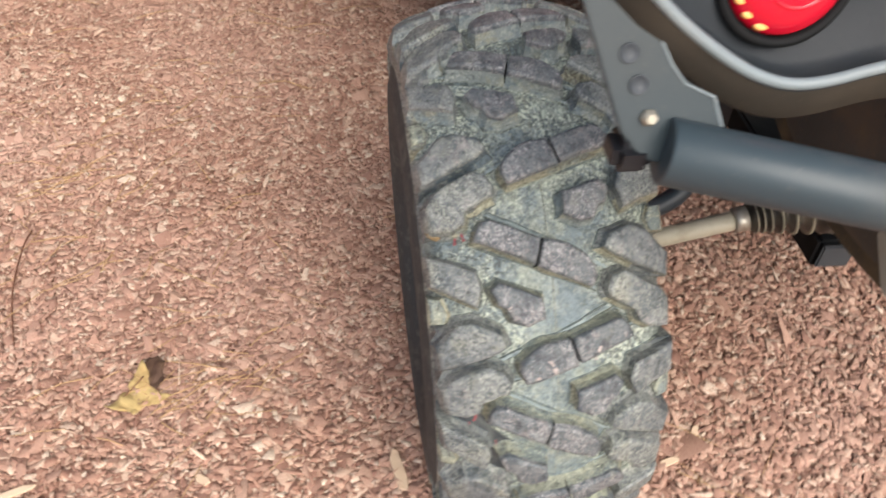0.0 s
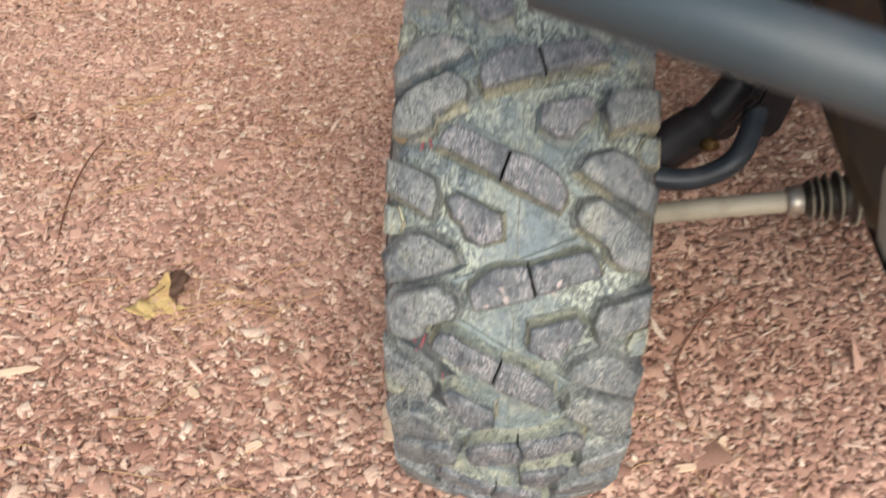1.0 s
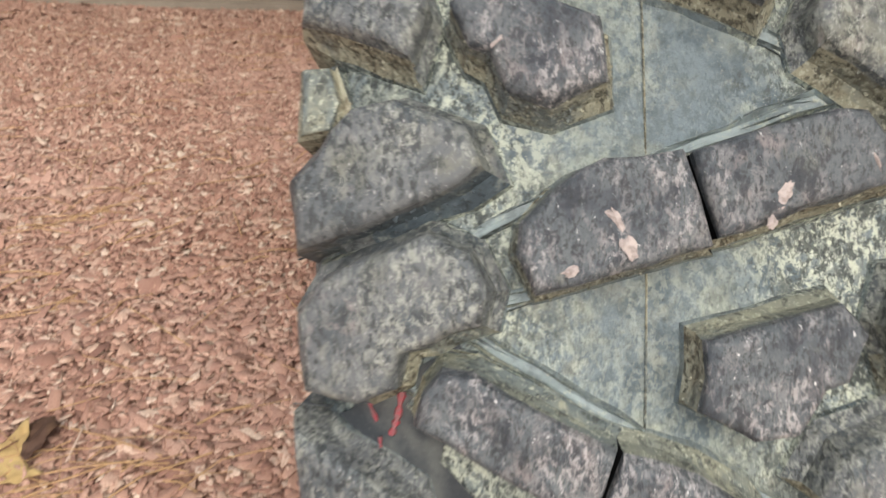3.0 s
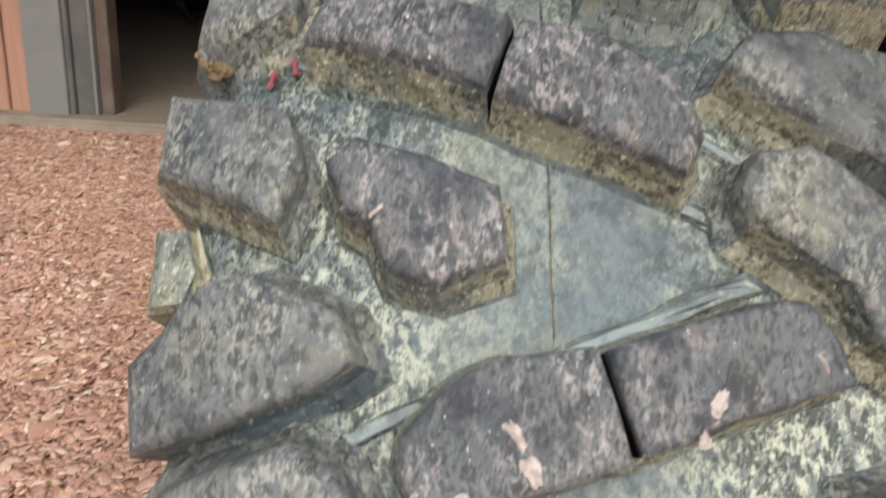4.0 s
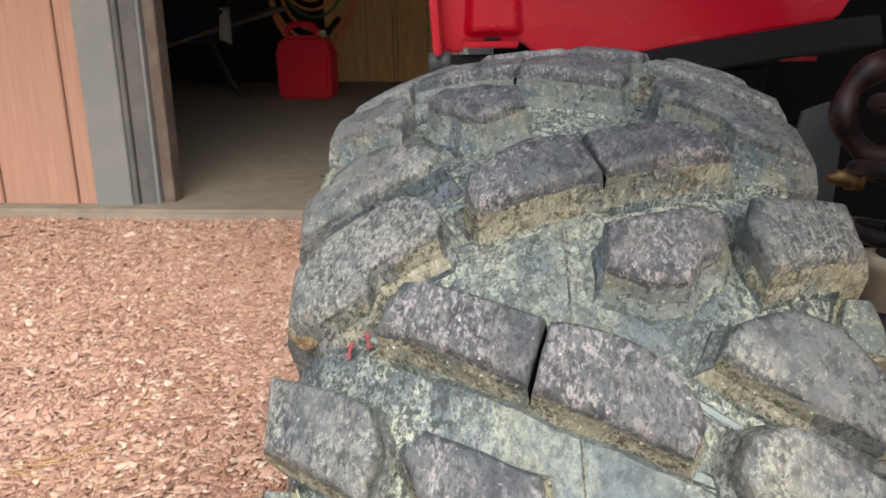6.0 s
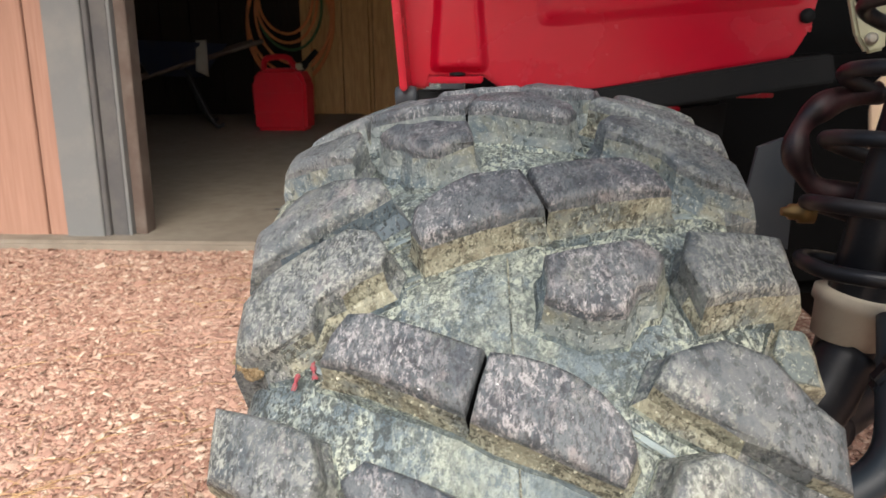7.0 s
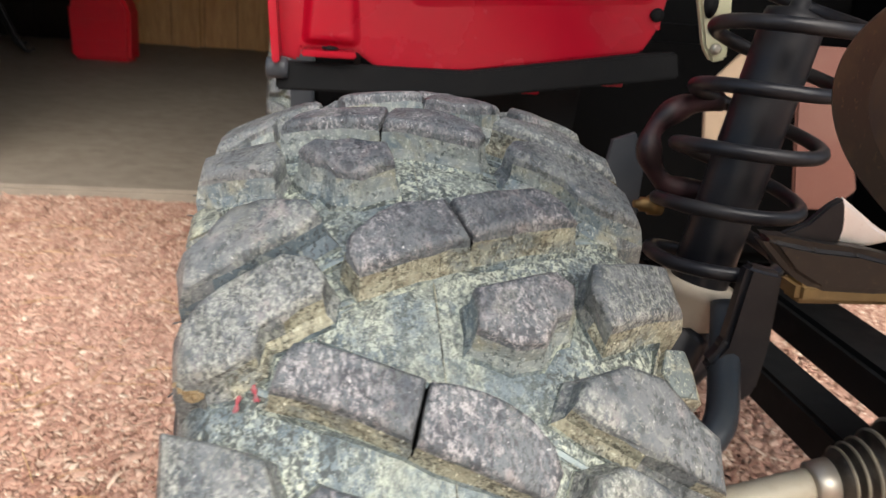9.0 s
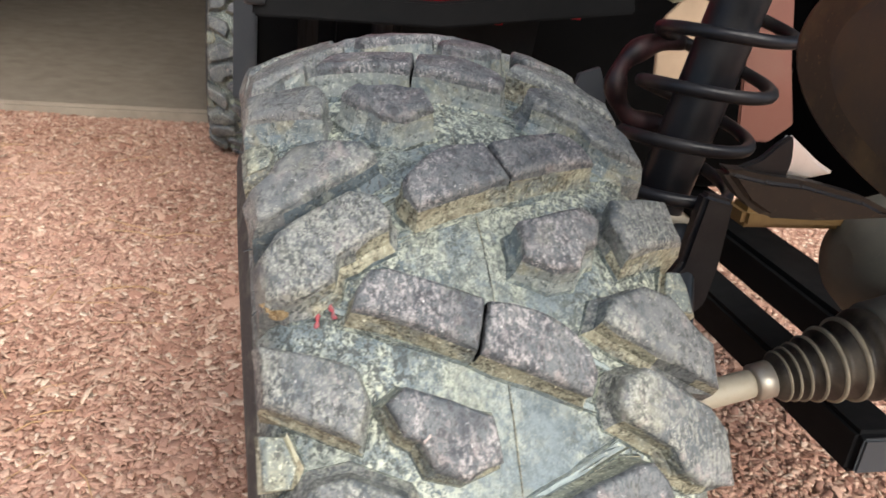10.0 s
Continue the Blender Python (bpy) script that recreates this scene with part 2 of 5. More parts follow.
M_WORN = plain("dust-worn rubber ridge", (0.19, 0.175, 0.13), 0.6, 0, (0.42, 0.38, 0.28), 0.8, 40)
M_CREAM = plain("cream plastic collar", (0.50, 0.45, 0.36), 0.55, 0, (0.25, 0.2, 0.14), 0.4, 30)
M_BRASS = plain("brass fitting", (0.25, 0.16, 0.065), 0.5, 0.9, (0.3, 0.2, 0.1), 0.3, 60)
M_RUST = plain("rusty brown muffler steel", (0.074, 0.062, 0.050), 0.6, 0.25, (0.165, 0.110, 0.062), 0.9, 14, 0.5, 0.3)
M_BARREL = plain("dusty beige muffler steel", (0.33, 0.31, 0.255), 0.55, 0.2, (0.20, 0.16, 0.11), 0.5, 12)
M_PIPE = plain("dark stained exhaust steel", (0.030, 0.026, 0.022), 0.5, 0.3, (0.12, 0.085, 0.05), 0.5, 14)
M_ARM = plain("dark blue-grey painted steel", (0.026, 0.036, 0.046), 0.4, 0, (0.10, 0.095, 0.085), 0.3, 16, 0.4)
M_HOUSING = plain("dusty cast housing", (0.12, 0.122, 0.10), 0.6, 0.2, (0.20, 0.19, 0.15), 0.5, 20)
M_SHIELD = plain("bright aluminium shield", (0.92, 0.92, 0.90), 0.3, 0.6, (0.4, 0.36, 0.3), 0.3, 16)
M_OCHRE = plain("heat-stained metal rim", (0.23, 0.15, 0.06), 0.5, 0.3, (0.1, 0.07, 0.04), 0.5, 24)
M_SEAM = plain("brown scorched seam steel", (0.070, 0.052, 0.034), 0.5, 0.3, (0.26, 0.17, 0.075), 0.75, 16)
M_HOSE = plain("dark maroon rubber hose", (0.011, 0.006, 0.007), 0.4, 0, (0.13, 0.045, 0.05), 0.45, 34, 0.4, 0.4)
M_REDBROWN = plain("reddish primed steel", (0.17, 0.070, 0.052), 0.55, 0, (0.2, 0.12, 0.09), 0.4, 18)
M_TRIM = plain("weathered grey painted trim", (0.165, 0.172, 0.170), 0.75, 0, (0.27, 0.26, 0.235), 0.5, 7)
M_JAMB = plain("dark grey painted jamb", (0.085, 0.084, 0.085), 0.7, 0, (0.2, 0.19, 0.17), 0.45, 9)
M_STOP = plain("brown weatherstrip board", (0.10, 0.072, 0.058), 0.8, 0, (0.22, 0.19, 0.16), 0.5, 12)
M_TAN = plain("tan painted bracket", (0.50, 0.38, 0.26), 0.6, 0, (0.3, 0.22, 0.15), 0.3, 20)
M_PALE = plain("pale green plastic", (0.42, 0.42, 0.28), 0.5, 0, (0.25, 0.22, 0.15), 0.4, 18)
M_AMBER = plain("amber reflector", (0.95, 0.50, 0.16), 0.2, 0, (0.8, 0.3, 0.1), 0.2, 40)
M_RAG = plain("pale grey cotton", (0.55, 0.52, 0.45), 0.9, 0, (0.3, 0.27, 0.22), 0.4, 14)
M_CAN = plain("red fuel can plastic", (0.62, 0.004, 0.02), 0.42, 0, (0.2, 0.05, 0.04), 0.2, 10)
M_ORANGE = plain("orange rubber hose", (0.72, 0.25, 0.09), 0.5, 0, (0.3, 0.14, 0.07), 0.3, 10)
M_GREEN = plain("green rubber hose", (0.05, 0.13, 0.05), 0.5, 0, (0.1, 0.12, 0.06), 0.3, 10)
M_BLUE = plain("dark blue steel tray", (0.02, 0.03, 0.07), 0.5, 0, (0.08, 0.07, 0.06), 0.4, 8)
M_DRYLEAF = plain("dark brown dry leaf", (0.085, 0.045, 0.028), 0.8, 0, (0.18, 0.11, 0.06), 0.6, 60)
M_LEAF = plain("dry tan maple leaf", (0.52, 0.385, 0.165), 0.8, 0, (0.30, 0.18, 0.07), 0.7, 40)
M_STRAW = plain("dry straw", (0.52, 0.34, 0.17), 0.85, 0, (0.38, 0.22, 0.12), 0.5, 30)
M_TWIG = plain("thin brown root", (0.17, 0.075, 0.045), 0.85, 0, (0.25, 0.15, 0.1), 0.4, 30)
M_PALEWOOD = plain("pale split wood", (0.62, 0.47, 0.33), 0.85, 0, (0.45, 0.28, 0.2), 0.5, 30)


def siding_mat():
    m, nd, lk, b = shader("salmon stained wood siding", 0.8, 0, 0.3)
    v = coords(nd, lk, (38, 38, 1.6))
    grain = noise_tex(nd, lk, v, 2.0, 6, 0.6, 0.5)
    big = noise_tex(nd, lk, coords(nd, lk), 2.2, 4)
    c = ramp(nd, lk, grain, [(0.3, (0.31, 0.175, 0.125)), (0.7, (0.40, 0.235, 0.172))])
    c = blend(nd, lk, ramp(nd, lk, big, [(0.4, grey(0)), (0.75, grey(0.35))]), c, (0.32, 0.18, 0.13))
    lk.new(c, b.inputs["Base Color"])
    relief(nd, lk, b, grain, 0.35, 0.002)
    return m


def board_mat(name, lo, hi, rough=0.75):
    m, nd, lk, b = shader(name, rough, 0, 0.3)
    info = nd.new("ShaderNodeObjectInfo")
    v = coords(nd, lk, (22, 22, 1.4))
    sh = nd.new("ShaderNodeVectorMath")
    lk.new(v, sh.inputs[0])
    lk.new(info.outputs["Random"], sh.inputs[1])
    grain = noise_tex(nd, lk, sh.outputs[0], 2.4, 6, 0.6, 1.2)
    c = ramp(nd, lk, grain, [(0.3, lo), (0.72, hi)])
    lk.new(c, b.inputs["Base Color"])
    relief(nd, lk, b, grain, 0.3, 0.002)
    return m


def concrete_mat():
    m, nd, lk, b = shader("worn concrete slab", 0.8, 0, 0.3)
    v = coords(nd, lk)
    big, mid, fine = noise_tex(nd, lk, v, 1.6, 5), noise_tex(nd, lk, v, 14, 5), noise_tex(nd, lk, v, 160, 3)
    c = ramp(nd, lk, mid, [(0.3, (0.21, 0.18, 0.142)), (0.7, (0.29, 0.255, 0.205))])
    c = blend(nd, lk, ramp(nd, lk, big, [(0.4, grey(0)), (0.7, grey(0.5))]), c, (0.20, 0.17, 0.135))
    c = blend(nd, lk, ramp(nd, lk, fine, [(0.3, grey(0.35)), (0.45, grey(0))]), c, (0.2, 0.17, 0.14))
    lk.new(c, b.inputs["Base Color"])
    relief(nd, lk, b, fine, 0.3, 0.001)
    return m


CHIP_STOPS = [(0.0, (0.205, 0.110, 0.077)), (0.10, (0.307, 0.175, 0.124)), (0.32, (0.409, 0.244, 0.176)), (0.56, (0.484, 0.308, 0.227)), (0.78, (0.558, 0.386, 0.286)), (0.93, (0.651, 0.506, 0.385)), (1.0, (0.763, 0.653, 0.513))]


def chip_mat():
    m, nd, lk, b = shader("red wood chip", 0.85, 0, 0.25)
    g = nd.new("ShaderNodeNewGeometry")
    c = ramp(nd, lk, g.outputs["Random Per Island"], CHIP_STOPS)
    v = coords(nd, lk)
    patch = noise_tex(nd, lk, v, 2.3, 4)
    c = blend(nd, lk, ramp(nd, lk, patch, [(0.42, grey(0)), (0.72, grey(0.45))]), c, (0.62, 0.42, 0.34))
    fine = noise_tex(nd, lk, v, 420, 3)
    c = blend(nd, lk, ramp(nd, lk, fine, [(0.35, grey(0.45)), (0.6, grey(0))]), c, (0.28, 0.125, 0.10))
    lk.new(c, b.inputs["Base Color"])
    relief(nd, lk, b, fine, 0.3, 0.001)
    return m


def mulch_mat():
    m, nd, lk, b = shader("packed red mulch", 0.9, 0, 0.2)
    v = coords(nd, lk)
    vo = nd.new("ShaderNodeTexVoronoi")
    vo.inputs["Scale"].default_value = 85
    lk.new(v, vo.inputs["Vector"])
    sep = nd.new("ShaderNodeSeparateColor")
    lk.new(vo.outputs["Color"], sep.inputs[0])
    c = ramp(nd, lk, sep.outputs[0], CHIP_STOPS)
    c = blend(nd, lk, ramp(nd, lk, vo.outputs["Distance"], [(0.35, grey(0)), (0.75, grey(0.6))]), c, (0.22, 0.095, 0.07))
    lk.new(c, b.inputs["Base Color"])
    relief(nd, lk, b, vo.outputs["Distance"], 0.8, 0.01)
    return m


M_SIDING = siding_mat()
M_PLY = board_mat("knotty pine board", (0.42, 0.23, 0.095), (0.68, 0.43, 0.21))
# Near-black: the unlit interior's darkness is put into the wood's colour.
M_DARKWOOD = board_mat("near-black framing wood", (0.008, 0.006, 0.005), (0.022, 0.016, 0.012))
M_CONCRETE = concrete_mat()
M_CHIP = chip_mat()
M_MULCH = mulch_mat()


# ---- mesh helpers ----
def link_mesh(name, bm, materials, parent=None, label="", smooth=False):
    me = bpy.data.meshes.new(name)
    bm.normal_update()
    bm.to_mesh(me)
    bm.free()
    for m in materials if isinstance(materials, (list, tuple)) else [materials]:
        me.materials.append(m)
    if smooth:
        for p in me.polygons:
            p.use_smooth = True
    ob = new(name, me)
    if parent:
        ob.parent = parent
    if label:
        tagged(ob, label)
    return ob


def part(name, bm, material, parent, label="", smooth=False):
    return link_mesh(name, bm, material, parent, label, smooth)


def add_box(bm, lo, hi, m=None):
    size = [h - l for l, h in zip(lo, hi)]
    mid = [(h + l) / 2 for l, h in zip(lo, hi)]
    g = bmesh.ops.create_cube(bm, size=1.0, matrix=(m or Matrix()) @ Matrix.LocRotScale(mid, None, size))
    return g["verts"]


def soften(bm, width=0.004, seg=2):
    bmesh.ops.bevel(bm, geom=list(bm.edges), offset=width, segments=seg, affect="EDGES", clamp_overlap=True)
    return bm


def box(lo, hi, bevel=0.004, m=None):
    bm = bmesh.new()
    add_box(bm, lo, hi, m)
    return soften(bm, bevel) if bevel else bm


def add_tube(bm, points, radius, sides=14, caps=True):
    """A round bar swept along points; radius may be one number or one for each point."""
    pts = [Vector(p) for p in points]
    rads = radius if isinstance(radius, (list, tuple)) else [radius] * len(pts)
    rings, up = [], None
    for i, p in enumerate(pts):
        d = (pts[min(i + 1, len(pts) - 1)] - pts[max(i - 1, 0)]).normalized()
        if up is None:
            up = d.orthogonal().normalized()
        up = (up - d * up.dot(d)).normalized()
        side = d.cross(up)
        rings.append([bm.verts.new(p + (up * math.cos(a) + side * math.sin(a)) * rads[i]) for a in (math.tau * k / sides for k in range(sides))])
    for a, b in zip(rings, rings[1:]):
        for k in range(sides):
            bm.faces.new((a[k], a[(k + 1) % sides], b[(k + 1) % sides], b[k])).smooth = True
    if caps:
        bm.faces.new(rings[0][::-1])
        bm.faces.new(rings[-1])
    return bm


def tube(points, radius, sides=14, caps=True):
    return add_tube(bmesh.new(), points, radius, sides, caps)


def arc(points, n=24):
    """A smooth run through points (Catmull-Rom)."""
    p = [Vector(q) for q in points]
    p = [p[0] * 2 - p[1], *p, p[-1] * 2 - p[-2]]
    out = []
    for i in range(1, len(p) - 2):
        for k in range(n):
            t = k / n
            a, b, c, d = p[i - 1:i + 3]
            out.append(0.5 * (2 * b + (c - a) * t + (2 * a - 5 * b + 4 * c - d) * t * t + (3 * b - a - 3 * c + d) * t ** 3))
    return [*out, p[-2]]


def add_lathe(bm, profile, m=None, seg=40):
    """Turns (radius, height) pairs round z."""
    rings = []
    for r, h in profile:
        ring = [bm.verts.new((m or Matrix()) @ Vector((r * math.cos(math.tau * k / seg), r * math.sin(math.tau * k / seg), h))) for k in range(seg)]
        rings.append(ring)
    for a, b in zip(rings, rings[1:]):
        for k in range(seg):
            bm.faces.new((a[k], a[(k + 1) % seg], b[(k + 1) % seg], b[k])).smooth = True
    bm.faces.new(rings[0][::-1])
    bm.faces.new(rings[-1])
    return bm


def lathe(profile, m=None, seg=40):
    return add_lathe(bmesh.new(), profile, m, seg)


def along(a, b):
    """The pose whose z axis runs from a towards b."""
    d = Vector(b) - Vector(a)
    return Matrix.Translation(a) @ d.to_track_quat("Z", "Y").to_matrix().to_4x4()


def slab(outline, depth, axis="y"):
    """A plate from an outline in (x, z), or (x, y) for axis z, with thickness along the axis."""
    bm = bmesh.new()
    place = (lambda u, v, w: (u, w, v)) if axis == "y" else (lambda u, v, w: (u, v, w))
    a = [bm.verts.new(place(u, v, depth[0])) for u, v in outline]
    b = [bm.verts.new(place(u, v, depth[1])) for u, v in outline]
    n = len(a)
    bm.faces.new(a)
    bm.faces.new(b[::-1])
    for k in range(n):
        bm.faces.new((a[k], b[k], b[(k + 1) % n], a[(k + 1) % n]))
    bmesh.ops.recalc_face_normals(bm, faces=bm.faces)
    return bm


# ---- ground ----
def ground_height(x, y):
    return 0.012 * noise.noise((x * 2.1, y * 2.1, 0.3)) + 0.004 * noise.noise((x * 9, y * 9, 4.0))


def build_ground():
    bm = bmesh.new()
    xs = [-60, -20, -8, -4, *np.arange(-2.4, 2.01, 0.08), 4, 8, 20, 60]
    ys = [-60, -20, -8, -3, *np.arange(-1.6, 2.2, 0.08), 2.26]
    grid = [[bm.verts.new((x, y, ground_height(x, y) if abs(x) < 3 and y > -2 else 0)) for x in xs] for y in ys]
    for a, b in zip(grid, grid[1:]):
        for k in range(len(xs) - 1):
            bm.faces.new((a[k], a[k + 1], b[k + 1], b[k]))
    far = [bm.verts.new((x, 60, -0.02)) for x in xs]
    for k in range(len(xs) - 1):
        bm.faces.new((grid[-1][k], grid[-1][k + 1], far[k + 1], far[k]))
    g = link_mesh("ground", bm, M_MULCH, smooth=True)
    tagged(g, "level yard of packed red wood mulch", "ground", kind="structure")


def build_chips(count=215000):
    rng = np.random.default_rng(7)
    x = rng.uniform(-2.0, 1.1, count)
    y = rng.uniform(-0.45, 2.25, count)
    keep = (x > -0.88 - 0.42 * (y + 0.45)) & (x < 0.70 + 0.35 * (y + 0.45)) & ((x < 0.2) | (y < 1.3))
    x, y = x[keep], y[keep]
    count, sides = len(x), 4
    length = rng.gamma(3.2, 0.0015, count) + 0.0028
    width = length * rng.uniform(0.3, 0.85, count)
    flake = rng.random(count) < 0.10
    length, width = np.where(flake, length * 1.7, length), np.where(flake, length * 1.2, width)
    sliver = ~flake & (rng.random(count) < 0.08)
    length, width = np.where(sliver, length * 2.3, length), np.where(sliver, width * 0.55, width)
    thick = rng.uniform(0.0008, 0.0026, count)
    ang = (np.arange(sides) / sides * math.tau)[None, :] + rng.uniform(-0.55, 0.55, (count, sides))
    px, py = np.cos(ang) * length[:, None], np.sin(ang) * width[:, None]
    spin = rng.uniform(0, math.tau, count)[:, None]
    tx, ty = rng.normal(0, 0.26, count)[:, None], rng.normal(0, 0.30, count)[:, None]
    base = np.array([ground_height(a, b) for a, b in zip(x, y)]) + rng.uniform(0.0, 0.0085, count)
    verts = np.empty((count, 2 * sides, 3))
    for k, (lift, grow) in enumerate(((0.0, 1.05), (1.0, 0.92))):
        u, v = px * grow, py * grow
        w = lift * thick[:, None] + u * tx + v * ty
        verts[:, k * sides:(k + 1) * sides, 0] = u * np.cos(spin) - v * np.sin(spin) + x[:, None]
        verts[:, k * sides:(k + 1) * sides, 1] = u * np.sin(spin) + v * np.cos(spin) + y[:, None]
        verts[:, k * sides:(k + 1) * sides, 2] = w + base[:, None]
    start = (np.arange(count) * 2 * sides)[:, None]
    top = start + np.arange(sides, 2 * sides)[None, :]
    quads = [start + np.array([k, (k + 1) % sides, sides + (k + 1) % sides, sides + k])[None, :] for k in range(sides)]
    loops = np.concatenate([top.ravel(), np.concatenate(quads).ravel()]).astype(np.int32)
    sizes = np.concatenate([np.full(count, sides), np.full(count * sides, 4)]).astype(np.int32)
    me = bpy.data.meshes.new("wood_chips")
    me.vertices.add(count * 2 * sides)
    me.vertices.foreach_set("co", verts.reshape(-1).astype(np.float32))
    me.loops.add(len(loops))
    me.loops.foreach_set("vertex_index", loops)
    me.polygons.add(len(sizes))
    me.polygons.foreach_set("loop_start", np.concatenate([[0], np.cumsum(sizes)[:-1]]).astype(np.int32))
    me.update(calc_edges=True)
    me.validate()
    me.materials.append(M_CHIP)
    tagged(new("wood_chips", me), "loose pinkish-red shredded wood chips covering the yard", "mulch", kind="stuff")


build_ground()
build_chips()

# ---- garage ----
WALL_Y = 2.34
SLAB = 0.045


def build_garage():
    floor = link_mesh("floor", box((-4.6, 2.25, -0.12), (3.2, 8.6, SLAB), 0.012), M_CONCRETE)
    tagged(floor, "worn grey concrete garage slab", "floor", kind="structure")
    wall = new("wall_front")
    tagged(wall, "salmon stained vertical wood siding beside the garage opening", "wall", kind="structure")
    x = -1.632
    for k, w in enumerate((0.082, 0.30, 0.30, 0.30, 0.30, 0.30, 0.30, 0.30, 0.30)):
        part("plank", box((x - w + 0.005, WALL_Y + 0.012, 0.0), (x - 0.005, WALL_Y + 0.03, 2.7), 0.003), M_SIDING, wall)
        x -= w
    part("sheathing", box((x, WALL_Y + 0.0305, 0.0), (-1.64, WALL_Y + 0.12, 2.7), 0), M_SIDING, wall)
    part("header", box((-1.49, WALL_Y, 2.12), (1.7, WALL_Y + 0.14, 2.7), 0.003), M_SIDING, wall)
    part("plank", box((1.75, WALL_Y + 0.012, 0.0), (4.2, WALL_Y + 0.12, 2.7), 0.003), M_SIDING, wall)
    door = new("door_1")
    tagged(door, "open garage doorway with weathered grey trim", "doorway", kind="structure")
    part("trim", box((-1.632, WALL_Y - 0.012, 0.0), (-1.491, WALL_Y + 0.012, 2.3), 0.003), M_TRIM, door, "light grey painted trim board")
    part("jamb", box((-1.489, WALL_Y - 0.004, 0.0), (-1.470, WALL_Y + 0.10, 2.3), 0.003), M_JAMB, door, "dark grey painted jamb")
    part("jamb", box((-1.468, WALL_Y + 0.012, 0.0), (-1.405, WALL_Y + 0.10, 2.3), 0.003), M_JAMB, door, "dark grey painted jamb")
    part("door_track", box((-1.403, WALL_Y + 0.004, SLAB), (-1.391, WALL_Y + 0.10, 2.3), 0.002), M_TRIM, door, "grey edge strip")
    part("door_stop", box((-1.389, WALL_Y + 0.03, SLAB), (-1.345, WALL_Y + 0.11, 2.3), 0.003), M_STOP, door, "brown weathered stop board")
    part("trim", box((1.60, WALL_Y - 0.012, 0.0), (1.74, WALL_Y + 0.012, 2.3), 0.004), M_TRIM, door)
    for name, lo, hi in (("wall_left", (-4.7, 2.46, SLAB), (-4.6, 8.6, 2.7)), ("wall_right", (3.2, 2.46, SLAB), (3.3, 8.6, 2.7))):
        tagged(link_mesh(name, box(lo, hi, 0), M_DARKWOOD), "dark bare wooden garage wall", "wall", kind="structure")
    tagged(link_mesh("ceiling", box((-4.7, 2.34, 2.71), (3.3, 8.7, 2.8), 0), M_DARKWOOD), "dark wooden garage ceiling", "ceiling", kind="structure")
    roof = new("roof")
    tagged(roof, "unseen garage roof and eave added to dim the doorway", "roof", kind="structure")
    # Unseen eave, added to keep light off the doorway and nearby mulch.
    part("eave", box((-5.0, 0.5, 2.35), (3.6, 2.33, 2.47), 0.01), M_DARKWOOD, roof, "unseen low eave added to block light")
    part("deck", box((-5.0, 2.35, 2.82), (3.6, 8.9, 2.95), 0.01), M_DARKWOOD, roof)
    # Unseen gable, added to hide sky from the ground before it.
    part("gable", box((-4.7, 2.36, 2.96), (3.3, 2.48, 4.6), 0.01), M_SIDING, roof, "unseen salmon gable wall added to block sky")
    back = new("wall_back")
    tagged(back, "knotty pine boards on the garage's back wall", "wall", kind="structure")
    x = -4.6
    for k in range(26):
        w = 0.30
        # Left planks are near-black to paint the unlit corner.
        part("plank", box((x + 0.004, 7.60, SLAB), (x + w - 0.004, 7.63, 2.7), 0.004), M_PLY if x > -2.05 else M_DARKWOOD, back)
        x += w
    for x in (-1.98, -1.42, -0.82):
        part("stud", box((x, 7.50, SLAB), (x + 0.09, 7.598, 2.7), 0.003), M_PLY, back, "bare pine stud")
    part("backing", box((-4.6, 7.64, SLAB), (3.2, 7.8, 2.7), 0), M_DARKWOOD, back)


build_garage()


def build_can():
    can = new("fuel_can")
    tagged(can, "red plastic fuel can with a dark spout on the garage floor", "fuel can")
    body = slab([(-0.15, 0.0), (0.15, 0.0), (0.155, 0.26), (0.11, 0.33), (-0.10, 0.33), (-0.16, 0.27)], (-0.085, 0.085))
    soften(body, 0.02, 3)
    part("body", body, M_CAN, can)
    part("handle", tube(arc([(-0.11, 0, 0.32), (-0.09, 0, 0.38), (0.03, 0, 0.385), (0.075, 0, 0.325)], 8), 0.016, 10), M_CAN, can)
    part("spout", tube(arc([(0.10, 0, 0.32), (0.14, 0, 0.36), (0.20, 0, 0.42)], 6), [0.022] * 6 + [0.016] * 7, 10), M_BLACK, can, "dark spout")
    part("cap", lathe([(0.026, 0), (0.028, 0.01), (0.028, 0.03), (0.02, 0.035)], pose(0.105, 0, 0.32), 18), M_PALE, can, "pale screw cap")
    for z in (0.09, 0.19):
        part("rib", box((-0.13, -0.091, z), (0.13, -0.08, z + 0.014), 0.004), M_CAN, can)
    can.matrix_basis = pose(-1.80, 6.1, SLAB + 0.002, 0, 0, -6) @ Matrix.Diagonal((1.45, 1.3, 1.48, 1))


